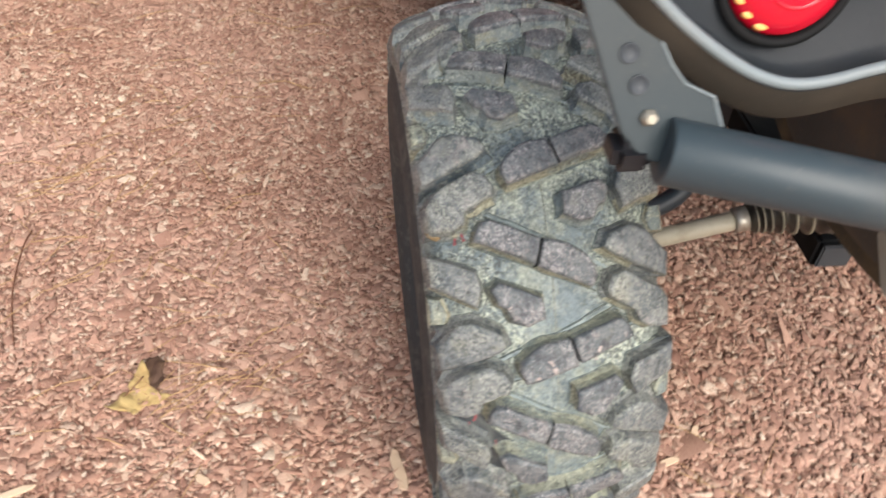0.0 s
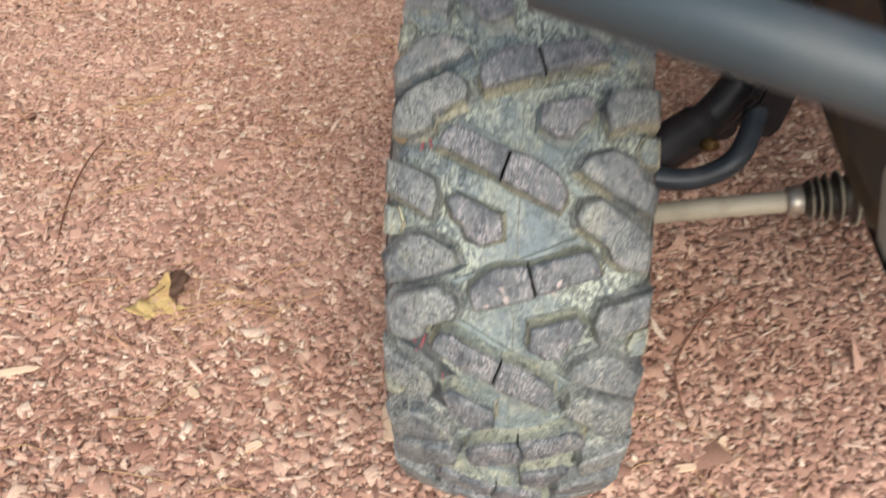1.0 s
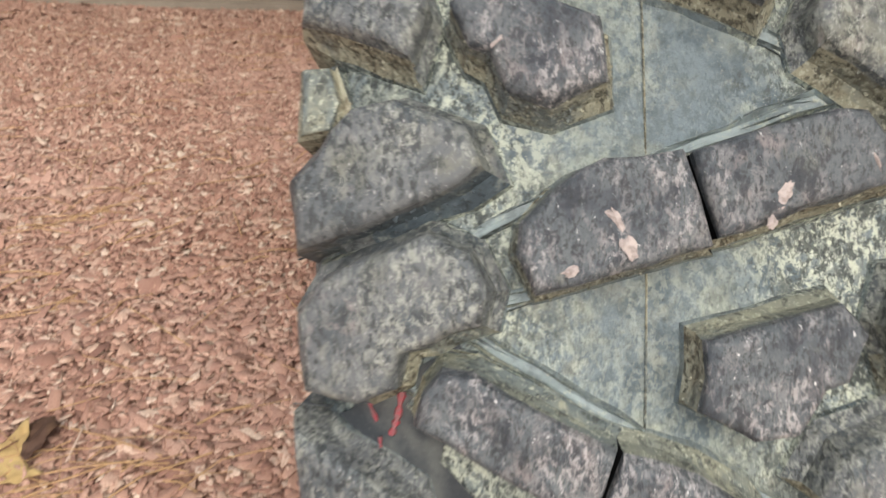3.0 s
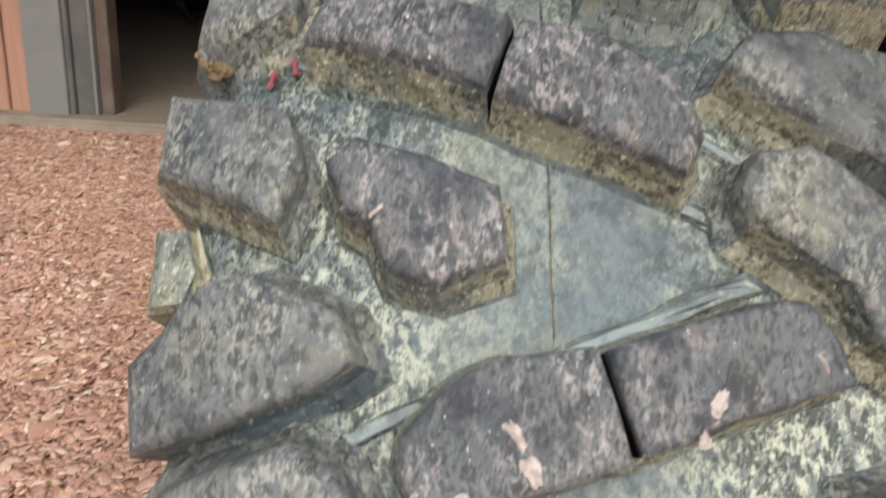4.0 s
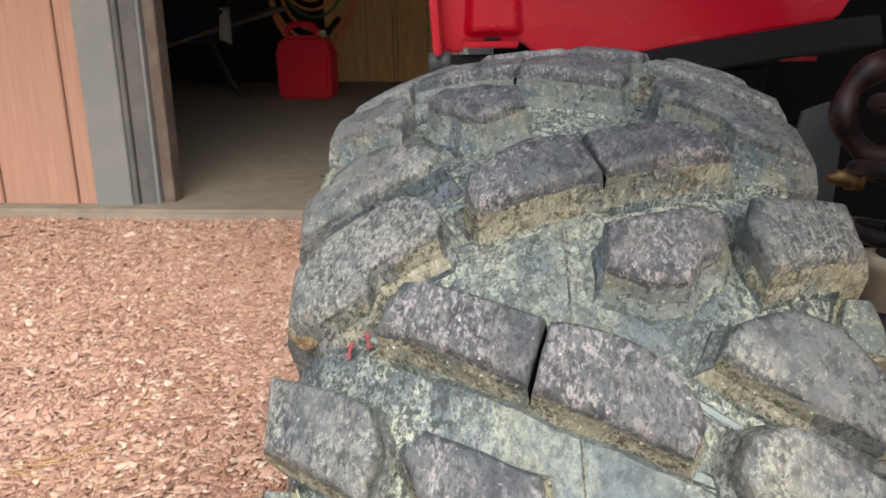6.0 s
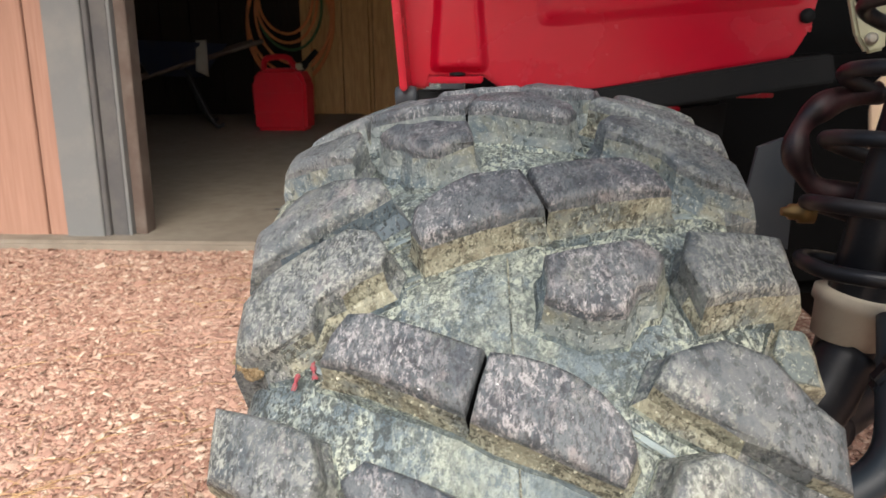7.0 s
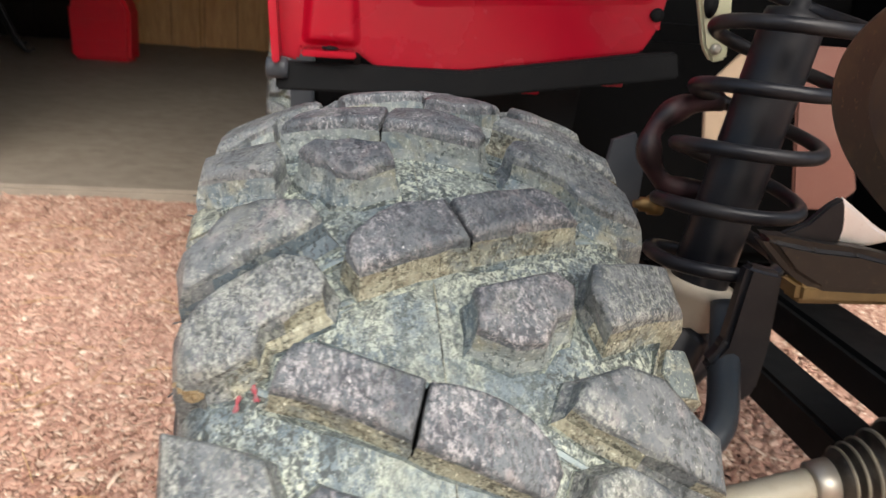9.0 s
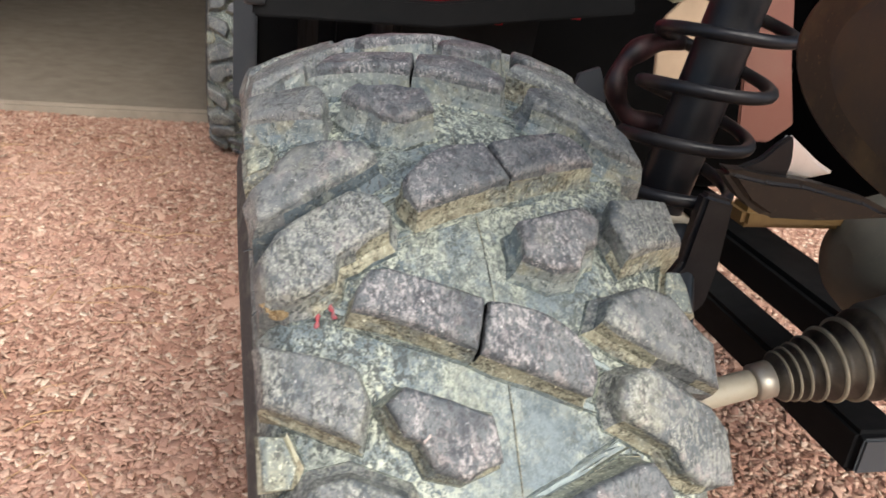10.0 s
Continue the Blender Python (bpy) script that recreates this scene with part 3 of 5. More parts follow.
def build_hose():
    h = new("air_hose")
    tagged(h, "coiled orange rubber hose hanging on the garage wall", "hose")
    rng = random.Random(4)
    for k in range(7):
        r, cx, cz = 0.20 + 0.028 * k * rng.uniform(0.6, 1.1), rng.uniform(-0.03, 0.03), -0.03 * k
        pts = [(cx + r * 0.82 * math.cos(a), 0.012 * k + 0.02 * math.sin(3 * a), cz + r * 1.15 * math.sin(a)) for a in (math.tau * i / 40 for i in range(41))]
        part("coil", tube(pts, 0.009, 8, False), M_GREEN if k == 2 else M_ORANGE, h, "green hose" if k == 2 else "")
    part("hook", tube(arc([(0, 0.15, 0.2), (0, 0.0, 0.18), (0, -0.03, 0.24)], 6), 0.008, 8), M_STEEL, h)
    h.matrix_basis = pose(-2.06, 7.46, 1.16) @ Matrix.Diagonal((1.6, 1, 1.5, 1))


def build_barrow():
    b = new("wheelbarrow")
    tagged(b, "dark blue steel wheelbarrow with wooden handles parked inside", "wheelbarrow")
    tray = bmesh.new()
    top = [(-0.36, -0.30, 0.66), (0.36, -0.24, 0.62), (0.36, 0.24, 0.62), (-0.36, 0.30, 0.66)]
    low = [(-0.20, -0.18, 0.40), (0.18, -0.15, 0.38), (0.18, 0.15, 0.38), (-0.20, 0.18, 0.40)]
    t, l = [tray.verts.new(p) for p in top], [tray.verts.new(p) for p in low]
    for k in range(4):
        tray.faces.new((t[k], t[(k + 1) % 4], l[(k + 1) % 4], l[k]))
    tray.faces.new(l)
    bmesh.ops.solidify(tray, geom=tray.faces[:], thickness=0.012)
    part("tray", tray, M_BLUE, b)
    for s in (-1, 1):
        part("handle", tube([(-0.55, 0.12 * s, 0.30), (0.62, 0.28 * s, 0.64)], 0.018, 10), M_STOP, b, "dark wooden handle")
        part("leg", tube(arc([(0.05, 0.17 * s, 0.45), (0.22, 0.22 * s, 0.05), (0.30, 0.22 * s, 0.03)], 6), 0.016, 10), M_STEEL, b)
    part("wheel", lathe([(0.05, -0.04), (0.17, -0.045), (0.19, 0), (0.17, 0.045), (0.05, 0.04)], pose(-0.55, 0, 0.19, 90), 28), M_BLACK, b)
    b.matrix_basis = pose(-2.75, 6.3, SLAB + 0.002, 0, 0, 25) @ Matrix.Diagonal((1.1, 1.1, 1.1, 1))


def build_rag():
    rag = new("rag")
    bm = bmesh.new()
    rows = [[bm.verts.new((-2.52 + 0.105 * u / 5 + 0.02 * (1 - w / 6) * (u < 1), 6.12 + 0.012 * noise.noise((u * 0.9, w * 0.6, 2.0)), 0.76 - 0.29 * w / 6 - 0.05 * (1 - u / 5) * w / 6 * -1)) for u in range(6)] for w in range(7)]
    for a, b in zip(rows, rows[1:]):
        for k in range(5):
            bm.faces.new((a[k], a[k + 1], b[k + 1], b[k])).smooth = True
    bmesh.ops.solidify(bm, geom=bm.faces[:], thickness=0.006)
    tagged(rag, "pale grey rag hanging over the wheelbarrow's rim", "rag")
    part("cloth", bm, M_RAG, rag)


build_rag()
build_can()
build_hose()
build_barrow()

# ---- tyre ----
AXLE = Vector((0.0105, 0.003, 0.3206))
LEAN = pose(0, 0, 0, 0, -3.5, 1.0)
SKEW = radians(13.6)


def face_r(x):
    return 0.387 - 1.8 * x * x


def floor_r(x):
    return 0.361 - 1.75 * x * x


def at_tread(x, s, r):
    """A place on a wheel round the origin with its axle along x: s is the arc, in metres, up from the tyre's rear."""
    a = s / 0.375 - SKEW * x
    return Vector((x, -r * math.cos(a), r * math.sin(a)))


def grown(poly, d):
    """The outline grown by d (shrunk: minus)."""
    n = len(poly)
    area = sum(poly[k][0] * poly[(k + 1) % n][1] - poly[(k + 1) % n][0] * poly[k][1] for k in range(n))
    sign = 1 if area > 0 else -1
    out = []
    for k in range(n):
        p, q, r = Vector(poly[k - 1]), Vector(poly[k]), Vector(poly[(k + 1) % n])
        a, b = (q - p).normalized(), (r - q).normalized()
        na, nb = Vector((a.y, -a.x)) * sign, Vector((b.y, -b.x)) * sign
        m = (na + nb)
        m = m.normalized() if m.length > 1e-6 else na
        out.append(tuple(q + m * d / max(m.dot(na), 0.6)))
    return out


def finely(poly, step=0.012):
    out = []
    n = len(poly)
    for k in range(n):
        a, b = Vector(poly[k]), Vector(poly[(k + 1) % n])
        m = max(1, round((b - a).length / step))
        out += [tuple(a.lerp(b, i / m)) for i in range(m)]
    return out


def lug_mesh(name, outline, seed, drop=0.0, flare=0.006, plinth=True, muddy=False):
    """A tread block: sloping muddy walls that flare into the carcass, a worn rounded rim, and a slightly uneven face."""
    rng = random.Random(seed)
    poly = finely(outline)
    outer = [abs(x) > 0.122 for x, _ in poly]
    bm = bmesh.new()
    levels = [(flare + 0.0125, -0.002, 0), (flare + 0.0095, 0.0008, 0), (flare + 0.0060, 0.0018, 0)] if plinth else [(flare + 0.003, -0.006, 0)]
    inset = 0.0029 if drop > 0.012 else 0.0062 if muddy else 0.0052
    levels += [(flare, 0.0030, 0), (flare * 0.45, 0.35, 1), (flare * 0.25, 0.72, 1), (flare * 0.16, 0.86, 1), (-0.0004, 0.955, 1), (-0.0026, 1.0, 1), (-inset, 1.0, 1)]
    rings = []
    for d, f, up in levels:
        ring = []
        for (x, s), edge in zip(grown(poly, d), outer):
            if edge and not up:
                x = math.copysign(0.1315, x)
                r = 0.288 if f < 0 else 0.294
            else:
                r = floor_r(x) + f if not up else floor_r(x) + (face_r(x) - drop - floor_r(x)) * f
                if edge:
                    x = math.copysign(abs(x) + 0.004 * (1 - f), x)
                r += rng.uniform(-0.0006, 0.0006)
            wear = Vector((x * 70, s * 70, seed * 3.7))
            x += 0.0016 * noise.noise(wear) * (0.4 if edge else 1)
            s += 0.0016 * noise.noise(wear + Vector((9, 4, 2)))
            r += 0.0010 * noise.noise(wear * 1.6) * up * f
            ring.append(bm.verts.new(at_tread(x + rng.uniform(-0.0005, 0.0005), s + rng.uniform(-0.0006, 0.0006), r)))
        rings.append(ring)
    n, deep = len(poly), len(levels)
    for i, (a, b) in enumerate(zip(rings, rings[1:])):
        for k in range(n):
            f = bm.faces.new((a[k], a[(k + 1) % n], b[(k + 1) % n], b[k]))
            f.material_index = 2 if i < deep - 7 else 1 if i < deep - 5 else 0
            f.smooth = i >= deep - 4
    mx, ms = sum(p[0] for p in poly) / n, sum(p[1] for p in poly) / n
    inner = grown(poly, -inset)
    mid = [bm.verts.new(at_tread(*(Vector(p).lerp(Vector((mx, ms)), 0.5)), face_r(p[0] * 0.5 + mx * 0.5) - drop + rng.uniform(-0.0007, 0.0007))) for p in inner]
    c = bm.verts.new(at_tread(mx, ms, face_r(mx) - drop + 0.0003))
    for k in range(n):
        bm.faces.new((rings[-1][k], rings[-1][(k + 1) % n], mid[(k + 1) % n], mid[k])).smooth = True
        bm.faces.new((mid[k], mid[(k + 1) % n], c)).smooth = True
    bmesh.ops.recalc_face_normals(bm, faces=bm.faces)
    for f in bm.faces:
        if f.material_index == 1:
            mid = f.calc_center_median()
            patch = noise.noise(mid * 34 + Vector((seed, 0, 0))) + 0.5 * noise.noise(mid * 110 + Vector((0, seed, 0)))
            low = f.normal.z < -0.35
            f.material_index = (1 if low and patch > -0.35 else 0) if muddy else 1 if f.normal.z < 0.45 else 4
            # Slit walls go black: the deep slit's shade is put into the colour.
            if not muddy and 0.005 < abs(mid.x) < 0.0260 and mid.x * outline[0][0] > 0 and abs(mid.z) < 0.018 and abs(f.normal.x) > 0.55 and len(outline) == 8:
                f.material_index = 3
    walls = [f for f in bm.faces if f.material_index == 1 and f.calc_area() > 2e-6]
    spots = [([v.co.copy() for v in f.verts], f.normal.copy(), f.calc_area()) for f in walls if len(f.verts) == 4 and max(abs(v.co.x) for v in f.verts) < 0.128]
    for (o, p, e, q), up, area in spots:
        for k in range(int(area * 1.6e5 * rng.uniform(0.1, 1.4))):
            u, w = rng.random(), rng.random()
            at = o.lerp(p, u).lerp(q.lerp(e, u), w) - up * 0.0004
            size = rng.uniform(0.0004, 0.0008) + 0.0008 * rng.random() ** 3
            side = up.orthogonal().normalized()
            turn = Matrix.Rotation(rng.uniform(0, math.tau), 3, up)
            side = turn @ side
            other = up.cross(side)
            ring = [bm.verts.new(at + side * (size * u * rng.uniform(0.7, 1.5)) + other * (size * v * rng.uniform(0.6, 1.1))) for u, v in ((1, 0), (0, 1), (-1, 0), (0, -1))]
            tip = bm.verts.new(at + up * size * rng.uniform(0.7, 1.3) + side * size * rng.uniform(-0.5, 0.5))
            for i in range(4):
                bm.faces.new((ring[i], ring[(i + 1) % 4], tip)).material_index = 1
    me = bpy.data.meshes.new(name)
    bm.to_mesh(me)
    bm.free()
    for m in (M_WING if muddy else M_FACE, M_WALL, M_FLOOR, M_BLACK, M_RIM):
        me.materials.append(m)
    return me


D = radians(1) * 0.375
# Outlines of one half pitch: across the tread in metres, round it in degrees from the bar's slit.
LUGS = {
    "bar_outer": ([(-0.081, 2.0), (-0.077, 3.7), (-0.070, 5.2), (-0.060, 5.2), (-0.036, 3.7), (-0.0125, 2.2), (-0.0208, -1.9), (-0.050, 0.2)], 0, 0.0036, False),
    "bar_inner": ([(-0.0092, 2.0), (0.016, 1.4), (0.033, -0.2), (0.043, -2.0), (0.044, -3.6), (0.038, -5.5), (0.010, -3.9), (-0.0180, -2.2)], 0, 0.0036, False),
    "hexagon": ([(-0.068, -6.0), (-0.060, -4.8), (-0.038, -6.0), (-0.017, -7.1), (-0.016, -10.5), (-0.033, -11.7), (-0.047, -11.1), (-0.054, -8.9), (-0.061, -8.5)], 0, 0.0046, False),
    "shoulder": ([(-0.130, -0.5), (-0.083, -3.1), (-0.079, -5.7), (-0.085, -8.8), (-0.129, -5.6)], 0, 0.005, False, True),
    "wing_high": ([(0.129, -0.2), (0.105, 3.9), (0.089, 4.5), (0.064, 2.9), (0.057, 0.9), (0.066, -0.1), (0.088, -1.7), (0.126, -4.0)], 0, 0.008, False, True),
    "wing_low": ([(0.126, -8.4), (0.117, -6.2), (0.076, -3.2), (0.062, -3.9), (0.056, -5.8), (0.058, -7.2), (0.087, -9.5), (0.091, -11.6), (0.103, -12.7), (0.124, -12.9)], 0, 0.008, False, True),
    "bar_base": ([(-0.081, 2.0), (-0.070, 5.2), (-0.060, 5.2), (-0.016, 2.2), (0.033, -0.2), (0.043, -2.0), (0.044, -3.6), (0.038, -5.5), (-0.0200, -2.0)], 0.0235, 0.0036, False),
    "ridge_high": ([(-0.064, 6.7), (-0.060, 7.1), (0.001, 2.1), (0.042, -0.8), (0.067, -3.1), (0.100, -5.8), (0.100, -6.1), (0.067, -3.4), (0.042, -1.1), (0.001, 1.8)], 0.0242, 0.0012, False),
    "ridge_low": ([(-0.111, 5.0), (-0.110, 5.3), (-0.087, 3.3), (-0.043, -0.2), (-0.003, -3.0), (0.040, -5.7), (0.062, -6.6), (0.086, -9.4), (0.086, -9.7), (0.062, -6.9), (0.040, -6.0), (-0.003, -3.3), (-0.043, -0.5), (-0.087, 3.0)], 0.0242, 0.0012, False),
    "side_block": ([(-0.131, -8.0), (-0.121, -8.2), (-0.115, -10.6), (-0.119, -12.4), (-0.131, -12.6)], 0.016, 0.004, False),
}
# Bar slits round the tyre, in degrees up from its rear; odd ones mirror the even ones.
BARS = [16.6 - 16.36 * k for k in range(4, 0, -1)] + [16.6, 32.0, 48.1, 64.8, 82.8] + [99.4 + 16.36 * k for k in range(13)]
LUG_MESHES = {}
for lug_name, (outline, *shape) in LUGS.items():
    for side in (1, -1):
        LUG_MESHES[lug_name, side] = lug_mesh("tread_lug", [(x * side, a * D) for x, a in outline][::side], len(LUG_MESHES), *shape)


for side in (1, -1):
    # Black base face paints the shade at the bottom of the slit.
    LUG_MESHES["bar_base", side].materials[0] = M_BLACK
    LUG_MESHES["side_block", side].materials[0] = M_RIM
    for ridge in ("ridge_high", "ridge_low"):
        LUG_MESHES[ridge, side].materials[0] = LUG_MESHES[ridge, side].materials[1] = M_RIDGE


# Left upper wings: this blue-grey paints the shade on their lower walls.
LUG_MESHES["wing_high", -1].materials[1] = M_SHADEWALL
# Lugs over the top of the tyre: their walls get a paler, greyer colour.
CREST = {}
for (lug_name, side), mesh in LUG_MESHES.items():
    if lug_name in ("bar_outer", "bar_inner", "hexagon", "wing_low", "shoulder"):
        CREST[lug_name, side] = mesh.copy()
        CREST[lug_name, side].materials[1] = M_CRESTWALL


def carcass_mesh():
    prof = [(-0.112, 0.185), (-0.126, 0.197), (-0.137, 0.222), (-0.142, 0.255), (-0.1405, 0.282), (-0.134, 0.305)]
    xs = np.linspace(-0.124, 0.124, 19)
    prof += [(float(x), floor_r(x) - (0.006 if abs(x) > 0.115 else 0)) for x in xs]
    prof += [(-x, r) for x, r in prof[5::-1]]
    seg = 200
    bm = bmesh.new()
    rings = []
    for k in range(seg):
        a = math.tau * k / seg
        ring = []
        for x, r in prof:
            v = Vector((x, -math.cos(a) * r, math.sin(a) * r))
            lump = 0.0009 * noise.noise(v * 60) + 0.0012 * noise.noise(v * 18) if abs(x) < 0.126 and r > 0.3 else 0
            ring.append(bm.verts.new(v + Vector((0, -math.cos(a), math.sin(a))) * lump))
        rings.append(ring)
    for k in range(seg):
        a, b = rings[k], rings[(k + 1) % seg]
        for i in range(len(prof) - 1):
            f = bm.faces.new((a[i], a[i + 1], b[i + 1], b[i]))
            f.smooth = True
            f.material_index = 0 if 5 <= i < len(prof) - 6 else 1
    bmesh.ops.recalc_face_normals(bm, faces=bm.faces)
    me = bpy.data.meshes.new("tyre")
    bm.to_mesh(me)
    bm.free()
    me.materials.append(M_FLOOR)
    me.materials.append(M_SIDE)
    return me


CARCASS = carcass_mesh()


def build_tyre(name, parent, centre, label, span=(-400, 400), lean=Matrix()):
    tyre = new(name, CARCASS)
    tyre.parent = parent
    tyre.matrix_basis = Matrix.Translation(centre) @ lean
    tagged(tyre, label)
    for k, deg in enumerate(BARS):
        if not span[0] < deg < span[1]:
            continue
        for lug_name in LUGS:
            which = (lug_name, -1 if k % 2 else 1)
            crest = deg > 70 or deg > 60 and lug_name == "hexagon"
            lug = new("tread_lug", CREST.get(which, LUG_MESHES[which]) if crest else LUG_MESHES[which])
            lug.parent = tyre
            lug.matrix_basis = pose(0, 0, 0, -deg)
    return tyre


vehicle = new("utility_vehicle")
tagged(vehicle, "red and black off-road utility vehicle with mud-caked tyres", "vehicle")
rear_tyre = build_tyre("rear_tyre", vehicle, AXLE, "mud-caked black tyre with chunky V-shaped tread blocks", lean=LEAN)
build_tyre("front_tyre", vehicle, Vector((-0.115, 2.09, 0.335)), "dusty front tyre with grey muddy lugs", (-50, 110))


def wheel_rim(centre, lean=Matrix()):
    prof = [(0.02, 0.02), (0.075, 0.03), (0.09, 0.05), (0.15, 0.055), (0.178, 0.10), (0.19, 0.108), (0.19, -0.108), (0.178, -0.10), (0.14, -0.06), (0.02, -0.05)]
    return lathe(prof, Matrix.Translation(centre) @ lean @ pose(0, 0, 0, 0, -90), 48)


part("wheel_rim", wheel_rim(AXLE, LEAN), M_STEEL, vehicle, "black steel wheel rim")
part("wheel_rim", wheel_rim(Vector((-0.115, 2.09, 0.335))), M_STEEL, vehicle, "black steel wheel rim")

# ---- running gear ----
HUB, INNER = Vector((0.09, 0.0, 0.323)), Vector((0.62, 0.0, 0.465))
run = (INNER - HUB).normalized()


def build_axle():
    ax = along(HUB, INNER)
    part("axle_shaft", lathe([(0.0145, 0.0), (0.0145, 0.27), (0.014, 0.275)], ax, 24), M_SHAFT, vehicle, "dusty bare steel axle shaft")
    part("clamp", lathe([(0.015, 0.274), (0.019, 0.276), (0.019, 0.294), (0.015, 0.296)], ax, 24), M_METAL, vehicle, "zinc boot clamp")
    start = ax @ Vector((0, 0, 0.294))
    bend = along(start, Vector((0.478, 0.0, 0.426)))
    rings = [(0.010, 0.0255), (0.019, 0.0275), (0.029, 0.0300), (0.043, 0.0340), (0.061, 0.0390), (0.083, 0.0435)]
    prof = [(0.016, 0.0), (0.021, 0.003)]
    for k, (d, r) in enumerate(rings):
        nxt = rings[k + 1][0] if k < 5 else 0.102
        prof += [(r - 0.0015, d - 0.0022), (r, d), (r - 0.001, d + 0.0022), (r - 0.0075, d + 0.35 * (nxt - d)), (r - 0.0078, d + 0.62 * (nxt - d))]
    prof += [(0.044, 0.098), (0.048, 0.101), (0.048, 0.112), (0.02, 0.114)]
    boot = part("cv_boot", lathe(prof, bend, 48), M_BOOT, vehicle, "dusty ribbed rubber boot")
    for d, r in rings:
        w = 0.0013 + 0.0016 * d / 0.083
        part("boot_ridge", lathe([(r - 0.002, d - w), (r + 0.0006, d - w * 0.6), (r + 0.0010, d), (r + 0.0006, d + w * 0.6), (r - 0.002, d + w)], bend, 48), M_WORN, boot, "dust-worn ridge")
    part("joint_housing", lathe([(0.04, 0.108), (0.0495, 0.112), (0.052, 0.118), (0.053, 0.165), (0.047, 0.185), (0.03, 0.19)], bend, 36), M_HOUSING, vehicle, "dusty grey joint housing")


def build_shock():
    low, high = Vector((0.300, 0.2, 0.395)), Vector((0.396, 0.2, 0.90))
    ax = along(low, high)
    shock = part("shock_absorber", lathe([(0.012, -0.02), (0.026, 0.0), (0.027, 0.07), (0.030, 0.10), (0.030, 0.38), (0.028, 0.39), (0.009, 0.395), (0.009, 0.52)], ax, 32), M_STEEL, vehicle, "black coil-over shock absorber")
    part("collar", lathe([(0.027, 0.065), (0.033, 0.068), (0.037, 0.098), (0.041, 0.101), (0.041, 0.112), (0.03, 0.114)], ax, 32), M_CREAM, shock, "cream spring collar")
    turns, pitch = 6.4, 0.059
    pts = []
    for t in np.arange(0, turns, 1 / 30):
        r = 0.046 + 0.022 * min(t / 0.9, 1.0)
        z = 0.122 + (t * 0.018 if t < 0.7 else 0.0126 + (t - 0.7) * pitch)
        pts.append(ax @ Vector((r * math.cos(math.tau * t + 4.1), r * math.sin(math.tau * t + 4.1), z)))
    part("coil_spring", tube(pts, 0.0072, 12), M_STEEL, shock, "glossy black coil spring")
    part("eye", lathe([(0.012, -0.02), (0.022, -0.02), (0.022, 0.02), (0.012, 0.02)], Matrix.Translation(low - Vector((0, 0, 0.02))) @ pose(0, 0, 0, 90), 24), M_STEEL, shock)


